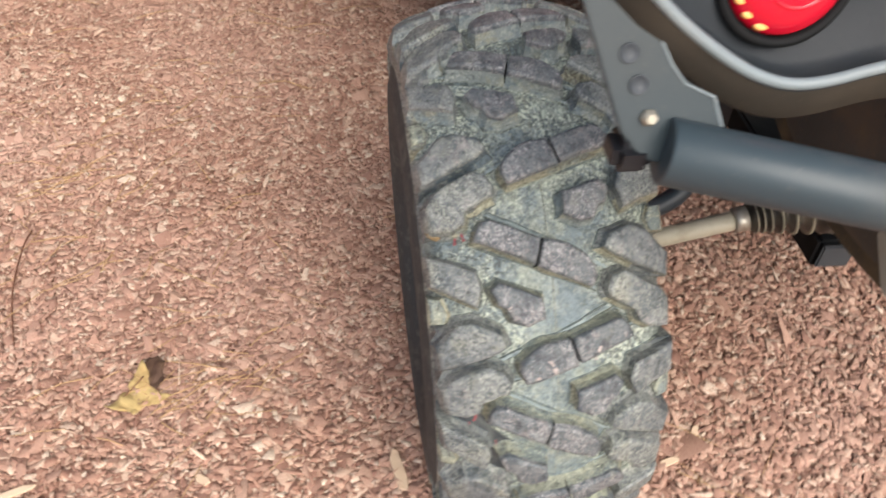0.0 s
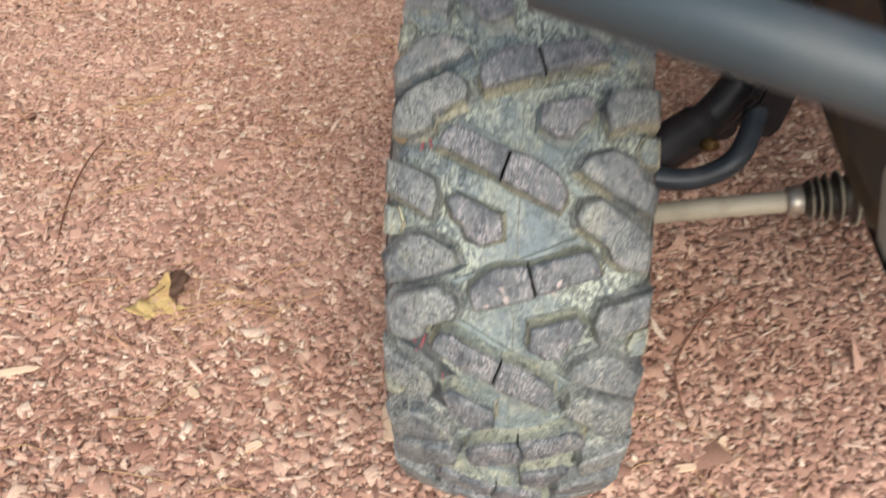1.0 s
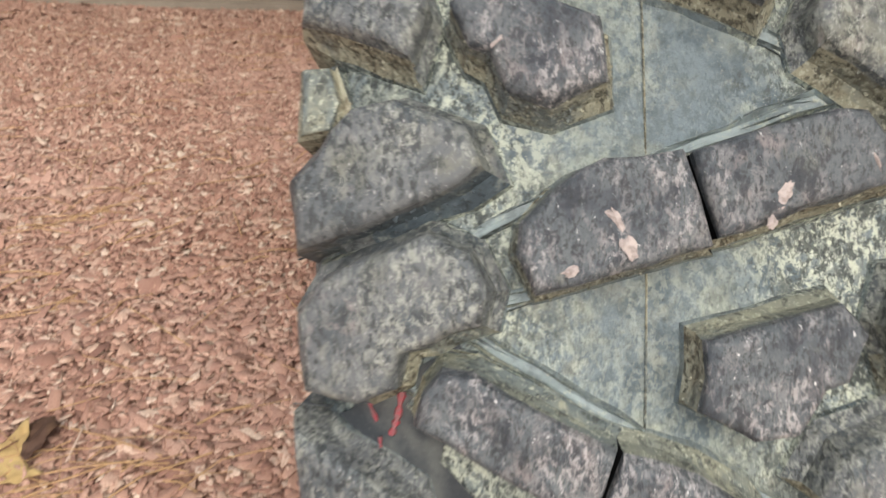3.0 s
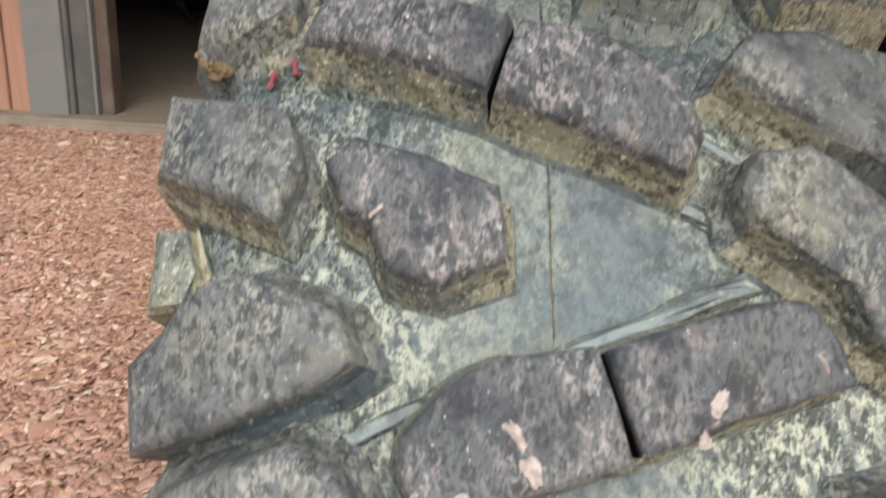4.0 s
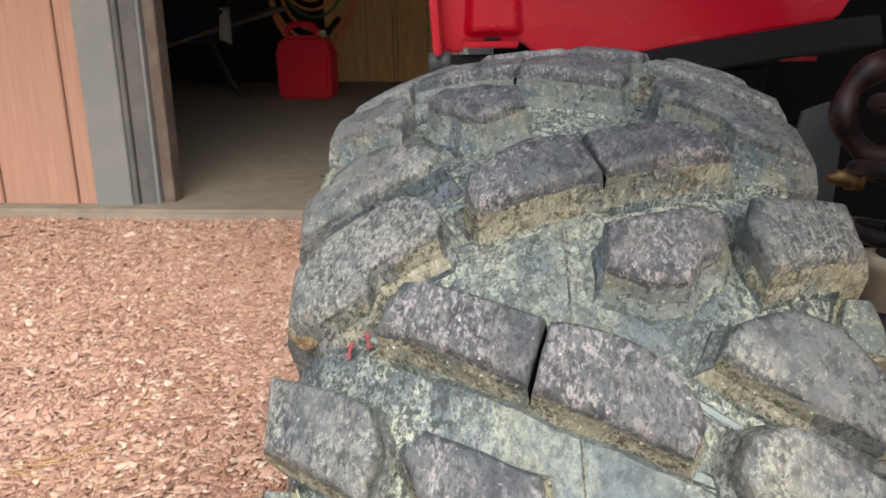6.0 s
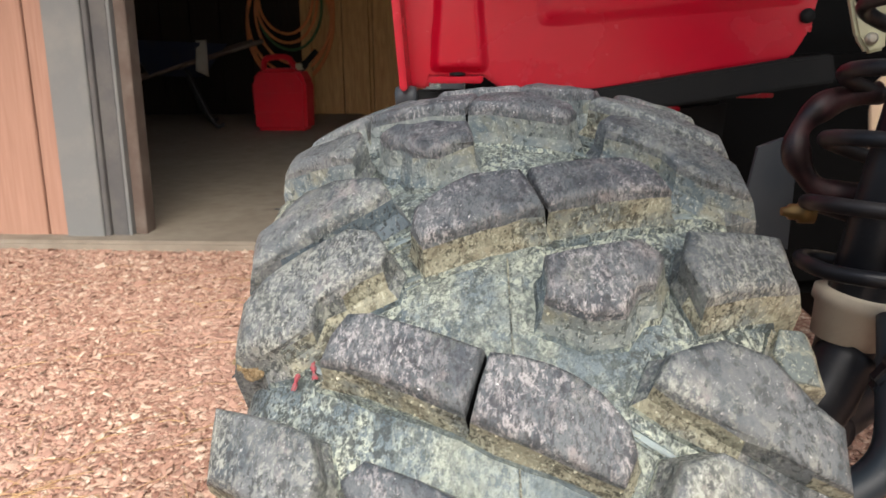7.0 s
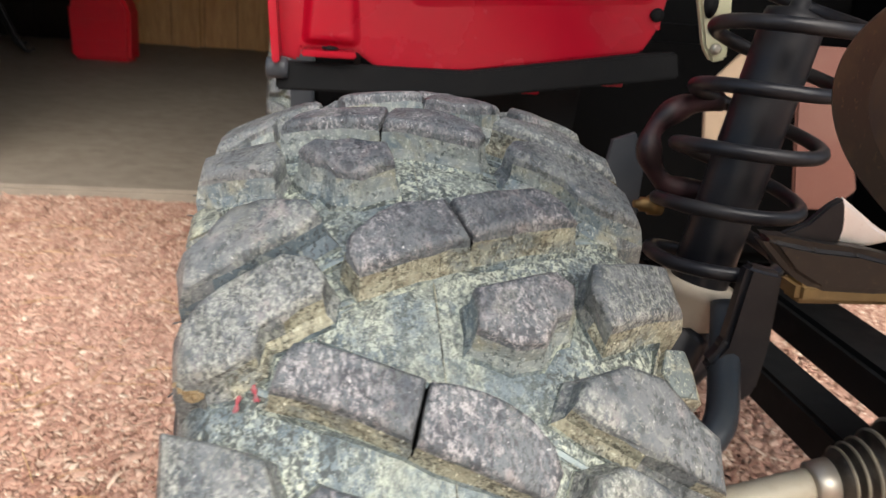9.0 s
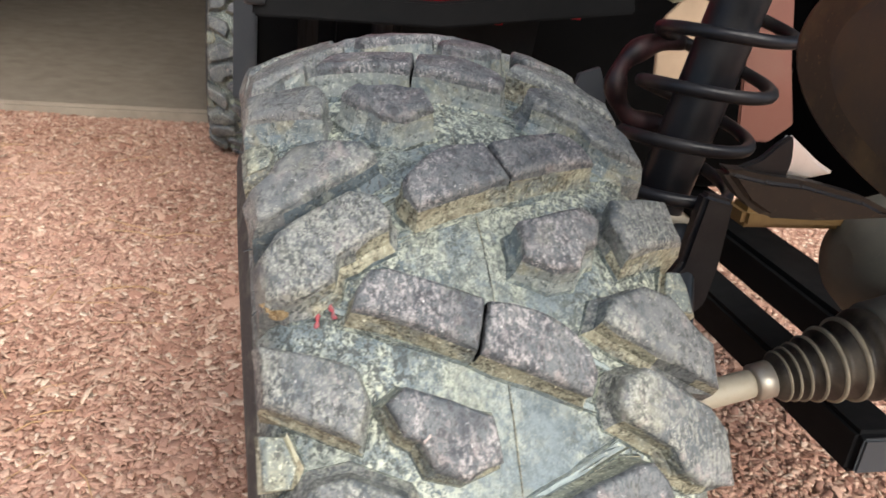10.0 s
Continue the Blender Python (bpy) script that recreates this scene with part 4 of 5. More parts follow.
def build_suspension():
    part("control_arm", tube(arc([(0.10, 0.05, 0.39), (0.19, 0.05, 0.374), (0.25, 0.05, 0.380), (0.295, 0.06, 0.412), (0.318, 0.11, 0.45), (0.330, 0.15, 0.50)], 8), 0.0155, 14), M_ARM, vehicle, "glossy dark curved suspension arm")
    part("knuckle", tube(arc([(0.12, 0.03, 0.26), (0.19, 0.10, 0.36), (0.27, 0.16, 0.40), (0.31, 0.19, 0.45)], 8), [0.04] * 8 + [0.034] * 8 + [0.028] * 9, 12), M_STEEL, vehicle, "black cast suspension knuckle")
    part("gusset_plate", soften(slab([(0.322, 0.556), (0.358, 0.548), (0.359, 0.473), (0.354, 0.425), (0.340, 0.412), (0.318, 0.425), (0.297, 0.455), (0.312, 0.475)], (0.105, 0.125)), 0.005, 3), M_STEEL, vehicle, "black steel gusset plate")
    part("chassis_rail", box((0.565, 0.055, 0.222), (0.635, 1.6, 0.282), 0.006), M_BLACK, vehicle, "black square-tube chassis rail")
    part("end_cap", box((0.570, 0.048, 0.227), (0.630, 0.0545, 0.277), 0.003), M_PANEL, vehicle, "grey plastic tube cap")
    part("cross_brace", box((0.74, 0.10, 0.215), (0.85, 1.6, 0.285), 0.01), M_BLACK, vehicle, "black steel underframe")
    part("trailing_arm", tube(arc([(0.25, 0.18, 0.36), (0.40, 0.36, 0.33), (0.60, 0.62, 0.30)], 6), 0.03, 12), M_STEEL, vehicle, "black trailing arm")
    part("brake_hose", tube(arc([(0.34, 0.26, 0.585), (0.298, 0.26, 0.592), (0.276, 0.26, 0.615), (0.270, 0.26, 0.640), (0.280, 0.26, 0.662), (0.305, 0.262, 0.678), (0.345, 0.268, 0.684)], 10), [0.0118 + 0.0022 * math.sin(k * 0.31) for k in range(61)], 14), M_HOSE, vehicle, "dark curved rubber hose")
    part("grease_fitting", lathe([(0.011, 0.0), (0.011, 0.014), (0.008, 0.016), (0.008, 0.024), (0.005, 0.026), (0.004, 0.032)], along((0.290, 0.254, 0.571), (0.20, 0.25, 0.575)) @ Matrix.Diagonal((1.0, 1.0, 0.95, 1)), 16), M_BRASS, vehicle, "small brass fitting")
    part("grease_fitting", lathe([(0.010, 0.0), (0.010, 0.012), (0.007, 0.015), (0.006, 0.022)], along((0.265, 0.115, 0.39), (0.285, 0.085, 0.41)), 12), M_BRASS, vehicle, "small brass fitting")
    part("bracket_plate", slab([(0.255, 0.52), (0.302, 0.51), (0.303, 0.60), (0.288, 0.632), (0.262, 0.622), (0.255, 0.58)], (0.35, 0.358)), M_PANEL, vehicle, "dull grey steel bracket plate")
    part("stay", soften(slab([(0.444, 0.575), (0.436, 0.645), (0.440, 0.682), (0.486, 0.732), (0.520, 0.735), (0.512, 0.575)], (0.50, 0.508)), 0.0015, 2), M_TAN, vehicle, "tan painted steel stay")
    bracket = part("mount_bracket", soften(slab([(0.316, 0.90), (0.321, 0.80), (0.331, 0.764), (0.339, 0.735), (0.351, 0.719), (0.368, 0.723), (0.366, 0.76), (0.362, 0.80), (0.366, 0.90)], (0.318, 0.330)), 0.003, 2), M_PALE, vehicle, "pale cream-green cast bracket with an oval hole")
    # A black disc on the face paints the hole's dark inside.
    part("hole_disc", lathe([(0.008, 0.0), (0.0085, 0.001), (0.0005, 0.0012)], Matrix.Translation((0.339, 0.3178, 0.783)) @ pose(0, 0, 0, 90) @ Matrix.Diagonal((1.0, 2.1, 1, 1)), 20), M_BLACK, bracket, "black disc standing for the oval hole")
    part("bolt", lathe([(0.004, -0.002), (0.006, 0.0), (0.006, 0.004), (0.003, 0.006)], Matrix.Translation((0.352, 0.318, 0.734)) @ pose(0, 0, 0, 90), 12), M_METAL, bracket, "small zinc bolt")
    part("stay", soften(slab([(0.440, 0.745), (0.498, 0.745), (0.520, 0.66), (0.545, 0.585), (0.515, 0.560), (0.470, 0.560), (0.455, 0.65)], (0.30, 0.306)), 0.002, 2), M_REDBROWN, vehicle, "reddish brown primed stay")


def build_muffler():
    ax = Matrix.Translation((0.275, -0.265, 0.738)) @ pose(0, 0, 0, 0, 90) @ Matrix.Diagonal((0.086, 0.218, 1, 1))
    muf = part("muffler", lathe([(0.985, 0.004), (1.0, 0.012), (1.0, 0.72), (0.9, 0.74), (0.1, 0.75)], ax, 72), M_BARREL, vehicle, "large dusty beige oval exhaust muffler lying across the rear")
    part("muffler_end", lathe([(0.05, -0.012), (0.4, -0.011), (0.7, -0.008), (0.88, -0.002), (0.94, 0.001), (0.985, -0.003), (1.025, 0.0), (1.025, 0.007), (0.97, 0.009)], ax, 72), M_RUST, muf, "brown rusty muffler end with a rolled rim")
    part("seam_rim", lathe([(1.0, -0.004), (1.03, -0.001), (1.034, 0.003), (1.03, 0.007), (1.0, 0.010)], ax, 72), M_SEAM, muf, "scorched brown rolled seam")
    cover = slab([(-0.353, 0.711), (-0.390, 0.676), (-0.412, 0.676), (-0.445, 0.690), (-0.470, 0.712), (-0.480, 0.744), (-0.462, 0.772), (-0.425, 0.790), (-0.375, 0.800), (-0.345, 0.770)], (0.258, 0.264))
    cover.transform(Matrix(((0, 1, 0, 0), (1, 0, 0, 0), (0, 0, 1, 0), (0, 0, 0, 1))))
    bmesh.ops.recalc_face_normals(cover, faces=cover.faces)
    part("end_cover", soften(cover, 0.0025, 2), M_BARREL, muf, "dusty beige cover plate on the muffler end")
    # Black sheet added to paint the dark cavity above the muffler.
    part("cavity_sheet", slab([(0.196, 0.93), (0.196, 0.853), (0.210, 0.832), (0.55, 0.832), (0.55, 0.93)], (-0.372, -0.366)), M_BLACK, vehicle, "black sheet standing for a shaded cavity")
    part("flange", box((0.40, 0.145, 0.502), (0.72, 0.185, 0.526), 0.006), M_OCHRE, vehicle, "heat-stained metal flange")
    hanger = soften(slab([(0.199, 0.858), (0.206, 0.854), (0.218, 0.834), (0.234, 0.830), (0.252, 0.812), (0.30, 0.805), (0.30, 0.818), (0.262, 0.824), (0.242, 0.840), (0.226, 0.846), (0.213, 0.864), (0.203, 0.872)], (-0.384, -0.377)), 0.0018, 2)
    part("hanger", hanger, M_HOUSING, vehicle, "bent dull metal hanger strap")
    part("heat_shield", soften(slab([(0.362, 0.592), (0.363, 0.630), (0.369, 0.634), (0.384, 0.624), (0.406, 0.609), (0.430, 0.597), (0.402, 0.590)], (0.062, 0.070)), 0.003, 3), M_SHIELD, vehicle, "bright aluminium heat shield")
    part("shield_fin", soften(slab([(0.303, 0.600), (0.333, 0.614), (0.348, 0.630), (0.359, 0.637), (0.362, 0.632), (0.366, 0.612), (0.364, 0.595), (0.329, 0.587)], (0.046, 0.054)), 0.002, 2), M_STEEL, vehicle, "black pointed steel fin")
    arm = slab([(0.285, 0.605), (0.302, 0.606), (0.336, 0.600), (0.376, 0.597), (0.449, 0.582), (0.500, 0.562), (0.407, 0.556), (0.345, 0.558), (0.318, 0.572)], (0.030, 0.060))
    part("exhaust_arm", soften(arm, 0.008, 3), M_PIPE, vehicle, "dark brown stained exhaust arm")


def tilt(y0, z0, slope):
    return lambda x, z: (x, y0 + slope * (z - z0), z)


def build_bumper():
    a, d = Vector((-0.014, -0.443, 0.888)), Vector((0.970, -0.187, -0.150)).normalized()
    tub = part("bumper_tube", lathe([(0.016, 0.001), (0.0205, 0.0), (0.0222, 0.0015), (0.0222, 0.24), (0.0222, 0.6), (0.015, 0.6)], along(a, a + d), 40), M_GREYTUBE, vehicle, "grey powder-coated bumper tube")
    part("strap", lathe([(0.0222, 0.262), (0.0242, 0.263), (0.0242, 0.272), (0.0222, 0.273)], along(a, a + d), 28), M_BLACK, tub, "black cable strap")
    part("strap_end", tube(arc([(0.205, -0.497, 0.884), (0.236, -0.513, 0.872), (0.252, -0.521, 0.846), (0.247, -0.517, 0.812)], 8), 0.0026, 8), M_BLACK, tub, "loose end of the black strap")
    outline = [(-0.110, 1.08), (-0.071, 0.972), (-0.053, 0.926), (-0.042, 0.899), (-0.030, 0.886), (-0.018, 0.880), (0.024, 0.886), (0.025, 0.900), (0.018, 0.917), (-0.002, 0.925), (-0.012, 0.936), (-0.022, 0.953), (-0.028, 0.971), (-0.06, 1.08)]
    place = tilt(-0.416, 0.943, 0.47)
    bm = bmesh.new()
    front = [bm.verts.new(place(x, z)) for x, z in outline]
    rear = [bm.verts.new(Vector(place(x, z)) + Vector((0, 0.0045, -0.0021))) for x, z in outline]
    bm.faces.new(front)
    bm.faces.new(rear[::-1])
    for k in range(len(front)):
        bm.faces.new((front[k], rear[k], rear[(k + 1) % len(front)], front[(k + 1) % len(front)]))
    bmesh.ops.recalc_face_normals(bm, faces=bm.faces)
    br = part("bumper_bracket", soften(bm, 0.0012, 2), M_PLATE, vehicle, "grey steel bumper bracket with bolt holes")
    worn = [Vector(place(x, z)) + Vector((0, 0.0008, 0.0)) for x, z in outline[6:]]
    part("worn_edge", tube(worn, 0.0011, 8), M_LIP, br, "bare worn edge")
    for x, z in ((-0.040, 0.943), (-0.0325, 0.9255)):
        p = Vector(place(x, z)) + Vector((0, -0.0006, 0.0003))
        part("bolt_hole", lathe([(0.0066, -0.0005), (0.0064, 0.0010), (0.0056, 0.0010), (0.0050, 0.0001), (0.0006, 0.0001)], Matrix.Translation(p) @ pose(0, 0, 0, 65), 20), M_PANEL, br, "dark round bolt hole")
    p = Vector(place(-0.025, 0.907))
    part("bolt", lathe([(0.003, -0.002), (0.0056, -0.001), (0.0056, 0.0035), (0.004, 0.0045), (0.0034, 0.008)], Matrix.Translation(p) @ pose(0, 0, 0, 65), 6), M_METAL, br, "bright zinc bolt")
    part("gusset", box((-0.045, -0.445, 0.868), (-0.018, -0.415, 0.892), 0.006), M_STEEL, br, "dark steel gusset")


def build_tail():
    """The plastic tail moulding: a wavy rolled lower lip, a skirt below it and a sloping face with lamps."""
    lip = [Vector(p) for p in [(-0.075, -0.40, 1.03), (-0.030, -0.412, 0.975), (-0.008, -0.416, 0.960), (0.016, -0.419, 0.943), (0.042, -0.422, 0.928), (0.069, -0.424, 0.920), (0.095, -0.424, 0.924), (0.122, -0.424, 0.935), (0.145, -0.424, 0.940), (0.174, -0.424, 0.934), (0.21, -0.424, 0.925), (0.30, -0.424, 0.92), (0.6, -0.424, 0.92)]]
    lip.sort(key=lambda p: p.x)
    px, py, pz = [p.x for p in lip], [p.y for p in lip], [p.z for p in lip]
    xs = np.linspace(-0.07, 0.6, 120)
    soft = np.ones(7) / 7
    py, pz = (np.convolve(np.convolve(np.pad(np.interp(xs, px, q), 6, "edge"), soft, "valid"), soft, "valid") for q in (py, pz))
    lip = [Vector(p) for p in zip(xs.tolist(), py.tolist(), pz.tolist())]
    bm = bmesh.new()
    rows = []
    for off_y, off_z in ((0.035, -0.034), (0.006, -0.031), (0.001, -0.027), (-0.001, -0.010), (-0.003, -0.004), (-0.0035, -0.001), (-0.001, 0.0015), (0.005, 0.0022), (0.013, 0.001), (0.020, 0.005), (0.034, 0.05), (0.05, 0.12), (0.06, 0.2)):
        flat = max(0.0, min(1.0, (off_z - 0.006) / 0.05))
        rows.append([bm.verts.new(Vector((p.x, p.y * (1 - flat) - 0.424 * flat + off_y, p.z * (1 - flat) + 0.945 * flat + off_z))) for p in lip])
    for i, (a, b) in enumerate(zip(rows, rows[1:])):
        for k in range(len(lip) - 1):
            f = bm.faces.new((a[k], a[k + 1], b[k + 1], b[k]))
            f.smooth, f.material_index = True, 1 if i < 4 else 0
    bmesh.ops.solidify(bm, geom=bm.faces[:], thickness=0.003)
    part("tail_panel", bm, [M_PANEL, M_SKIRT], vehicle, "dark grey plastic tail moulding with a wavy lip", True)
    part("lip_highlight", tube([p + Vector((0, -0.0010, 0.0005)) for p in lip], 0.0040, 12), M_LIP, vehicle, "pale highlight line along the tail moulding's lip")
    face = pose(0, 0, 0, 72)
    lamp = part("tail_light", lathe([(0.030, -0.015), (0.0375, -0.012), (0.039, 0.0), (0.036, 0.006), (0.026, 0.011), (0.008, 0.013)], Matrix.Translation((0.059, -0.392, 0.983)) @ face, 44), M_LENS, vehicle, "round red tail light lens")
    part("bezel", lathe([(0.0395, -0.016), (0.047, -0.012), (0.0465, 0.001), (0.043, 0.004), (0.0400, 0.001), (0.0400, -0.014)], Matrix.Translation((0.059, -0.392, 0.983)) @ face, 44), M_BLACK, lamp, "black lamp surround")
    for r in (0.012, 0.022):
        part("bulb_ring", lathe([(r - 0.003, 0.008), (r, 0.0135), (r + 0.003, 0.008)], Matrix.Translation((0.062, -0.392, 0.985)) @ face, 28), M_LENS, lamp)
    # Amber dots stand for sky light caught in the lamp's reflector.
    for x, z in ((0.036, 0.962), (0.045, 0.955), (0.055, 0.958), (0.066, 0.966), (0.030, 0.970), (0.050, 0.966)):
        part("lens_glint", lathe([(0.0024, 0.0), (0.002, 0.001), (0.001, 0.0015)], Matrix.Translation((x, -0.4055 + 0.32 * (z - 0.96), z)) @ pose(0, 0, 0, 72) @ Matrix.Diagonal((2.4, 1.3, 1, 1)), 12), M_AMBER, lamp, "amber glint in the lamp")
    body = soften(slab([(0.157, 0.962), (0.172, 0.955), (0.235, 0.955), (0.25, 0.965), (0.25, 1.03), (0.157, 1.03)], (-0.405, -0.38)), 0.006, 3)
    lamp2 = part("tail_light", body, M_LENS2, vehicle, "orange-red square tail light lens")
    part("bezel", soften(slab([(0.150, 0.958), (0.168, 0.948), (0.24, 0.948), (0.258, 0.96), (0.258, 1.035), (0.150, 1.035)], (-0.398, -0.37)), 0.005, 2), M_BLACK, lamp2, "black lamp surround")


def moulded(x0, x1, z0, z1, rise, face=0.5205):
    """A softly raised field of a moulded panel; rise(x, z) runs from 0 to its height."""
    bm = bmesh.new()
    xs, zs = np.linspace(x0, x1, max(12, int((x1 - x0) / 0.003))), np.linspace(z0, z1, int((z1 - z0) / 0.004))
    rows = [[bm.verts.new((x, face - rise(x, z), z)) for x in xs] for z in zs]
    for a, b in zip(rows, rows[1:]):
        for k in range(len(xs) - 1):
            bm.faces.new((a[k], b[k], b[k + 1], a[k + 1])).smooth = True
    bmesh.ops.recalc_face_normals(bm, faces=bm.faces)
    if bm.faces[:][0].normal.y > 0:
        bmesh.ops.reverse_faces(bm, faces=bm.faces)
    return bm


def soft_step(d, width):
    t = max(0.0, min(1.0, d / width))
    return t * t * (3 - 2 * t)


def build_body():
    shell = [(-0.150, 1.12), (-0.141, 0.807), (-0.131, 0.680), (-0.108, 0.676), (-0.104, 0.692), (-0.037, 0.692), (-0.008, 0.672), (0.104, 0.673), (0.344, 0.712), (0.361, 0.742), (0.375, 0.809), (0.39, 1.12)]
    panel = part("body_panel", soften(slab(shell, (0.52, 0.532)), 0.003, 2), M_RED, vehicle, "glossy red plastic body panel")
    part("flange", soften(slab([(-0.156, 1.12), (-0.147, 0.807), (-0.137, 0.677), (-0.128, 0.677), (-0.137, 0.807), (-0.145, 1.12)], (0.465, 0.525)), 0.002, 2), M_RED, panel)
    def rib(x, z):
        flare = 0.006 * soft_step(0.80 - z, 0.10)
        return 0.012 * soft_step(x + 0.100 + flare, 0.014) * soft_step(-0.034 + flare - x, 0.014) * soft_step(z - 0.696, 0.010)

    def field(x, z):
        return 0.007 * soft_step(x - 0.026, 0.022) * soft_step(0.358 - x, 0.022) * soft_step(z - 0.748 - 0.075 * max(x - 0.06, 0), 0.024)

    part("rib", moulded(-0.110, -0.024, 0.694, 1.12, rib), M_RED, panel, "raised glossy red rib")
    part("field", moulded(0.02, 0.364, 0.742, 1.12, field), M_RED, panel, "softly raised red panel field")
    part("tab", box((-0.103, 0.478, 0.685), (-0.036, 0.52, 0.693), 0.002), M_RED, panel, "red mounting tab")
    part("screw", lathe([(0.004, 0), (0.010, 0.001), (0.010, 0.004), (0.003, 0.005)], pose(-0.068, 0.495, 0.693), 16), M_BLACK, panel, "dark screw head")
    part("screw", lathe([(0.002, -0.001), (0.009, 0.0), (0.009, 0.003), (0.002, 0.004)], pose(0.357, 0.519, 0.761, 90), 16), M_BLACK, panel, "dark screw head")
    part("screw", lathe([(0.002, 0), (0.003, 0.001), (0.002, 0.002)], pose(0.178, 0.5125, 0.790, 90), 12), M_LENS2, panel, "small dull rivet")
    part("bump_stop", lathe([(0.004, -0.014), (0.012, -0.013), (0.0135, -0.008), (0.0135, 0.008), (0.012, 0.013), (0.004, 0.014)], pose(-0.133, 0.497, 0.668, 0, 90), 20), M_PANEL, panel, "grey rubber bump stop")
    rail = [(-0.135, 0.640), (0.115, 0.642), (0.393, 0.682), (0.386, 0.716), (0.33, 0.710), (0.11, 0.676), (-0.135, 0.676)]
    part("frame_rail", soften(slab(rail, (0.50, 0.518)), 0.003, 2), M_BLACK, vehicle, "black frame rail")
    part("under_tray", soften(slab([(0.07, 0.64), (0.30, 0.66), (0.29, 0.54), (0.25, 0.47), (0.12, 0.46), (0.07, 0.54)], (0.62, 0.95)), 0.012, 2), M_BLACK, vehicle, "dark plastic under tray")
    for x in (0.20, 0.32):
        part("reflector", box((x - 0.023, 0.575, 0.642 + 0.14 * (x - 0.20)), (x + 0.023, 0.590, 0.648 + 0.14 * (x - 0.20)), 0.001), M_RED, vehicle, "thin red strip")
    # Added black sheet: stands for the shade on the vehicle's far side.
    part("side_backdrop", box((0.92, 0.25, 0.34), (1.0, 1.5, 1.05), 0.02), M_VOID, vehicle, "added black sheet for the dark far side")
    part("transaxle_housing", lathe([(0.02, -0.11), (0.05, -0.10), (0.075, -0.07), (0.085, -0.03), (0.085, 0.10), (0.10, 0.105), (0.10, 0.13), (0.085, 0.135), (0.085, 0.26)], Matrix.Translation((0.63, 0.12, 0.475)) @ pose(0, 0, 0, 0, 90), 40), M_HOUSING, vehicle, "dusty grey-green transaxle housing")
    # Added black sheet behind the gear, where only deep shade shows.
    part("bay_backdrop", box((0.30, 0.96, 0.30), (0.91, 0.99, 0.92), 0.008), M_VOID, vehicle, "added black sheet closing the dark engine bay")
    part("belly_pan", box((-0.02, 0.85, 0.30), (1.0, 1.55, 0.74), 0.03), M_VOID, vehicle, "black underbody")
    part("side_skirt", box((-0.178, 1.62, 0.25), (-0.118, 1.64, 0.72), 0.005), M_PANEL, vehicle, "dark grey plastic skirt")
    # Added black sheet for the darkness beside the front tyre.
    part("arch_backdrop", box((-0.117, 1.655, 0.22), (0.45, 1.675, 0.76), 0.004), M_VOID, vehicle, "added black sheet for the dark arch behind the skirt")
    # Bed floor is unseen; its extent is set to shade gear and tyre top.
    part("bed_shade", box((-0.10, 0.04, 1.10), (1.15, 0.60, 1.16), 0.01), M_BLACK, vehicle, "unseen black cargo bed floor sized to shade the gear")
    for x in (0.36, 0.64, 0.92):
        part("bed_rib", box((x - 0.02, 0.20, 1.075), (x + 0.02, 0.58, 1.0995), 0.004), M_BLACK, vehicle, "unseen pressed bed rib")
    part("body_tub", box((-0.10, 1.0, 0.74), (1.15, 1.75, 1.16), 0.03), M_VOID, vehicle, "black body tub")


build_axle()
build_shock()
build_suspension()
build_muffler()
build_bumper()
build_tail()
build_body()

# ---- litter on the mulch ----
def leaf_sheet(outline, place, seed, fold):
    """A crumpled sheet of leaf from its outline."""
    bm = bmesh.new()
    face = bm.faces.new([bm.verts.new((x, y, 0)) for x, y in outline])
    bmesh.ops.triangulate(bm, faces=[face])
    bmesh.ops.subdivide_edges(bm, edges=bm.edges[:], cuts=5, use_grid_fill=True)
    for v in bm.verts:
        x, y = v.co.x, v.co.y
        v.co.x += 0.002 * noise.noise((x * 160, y * 160, seed))
        v.co.y += 0.002 * noise.noise((x * 160, y * 160, seed + 4))
        v.co.z = place(x, y) + fold * noise.noise((x * 55, y * 55, seed)) + 0.4 * fold * noise.noise((x * 150, y * 150, seed + 2))
    for f in bm.faces:
        f.smooth = True
    bmesh.ops.solidify(bm, geom=bm.faces[:], thickness=0.0005)
    return bm


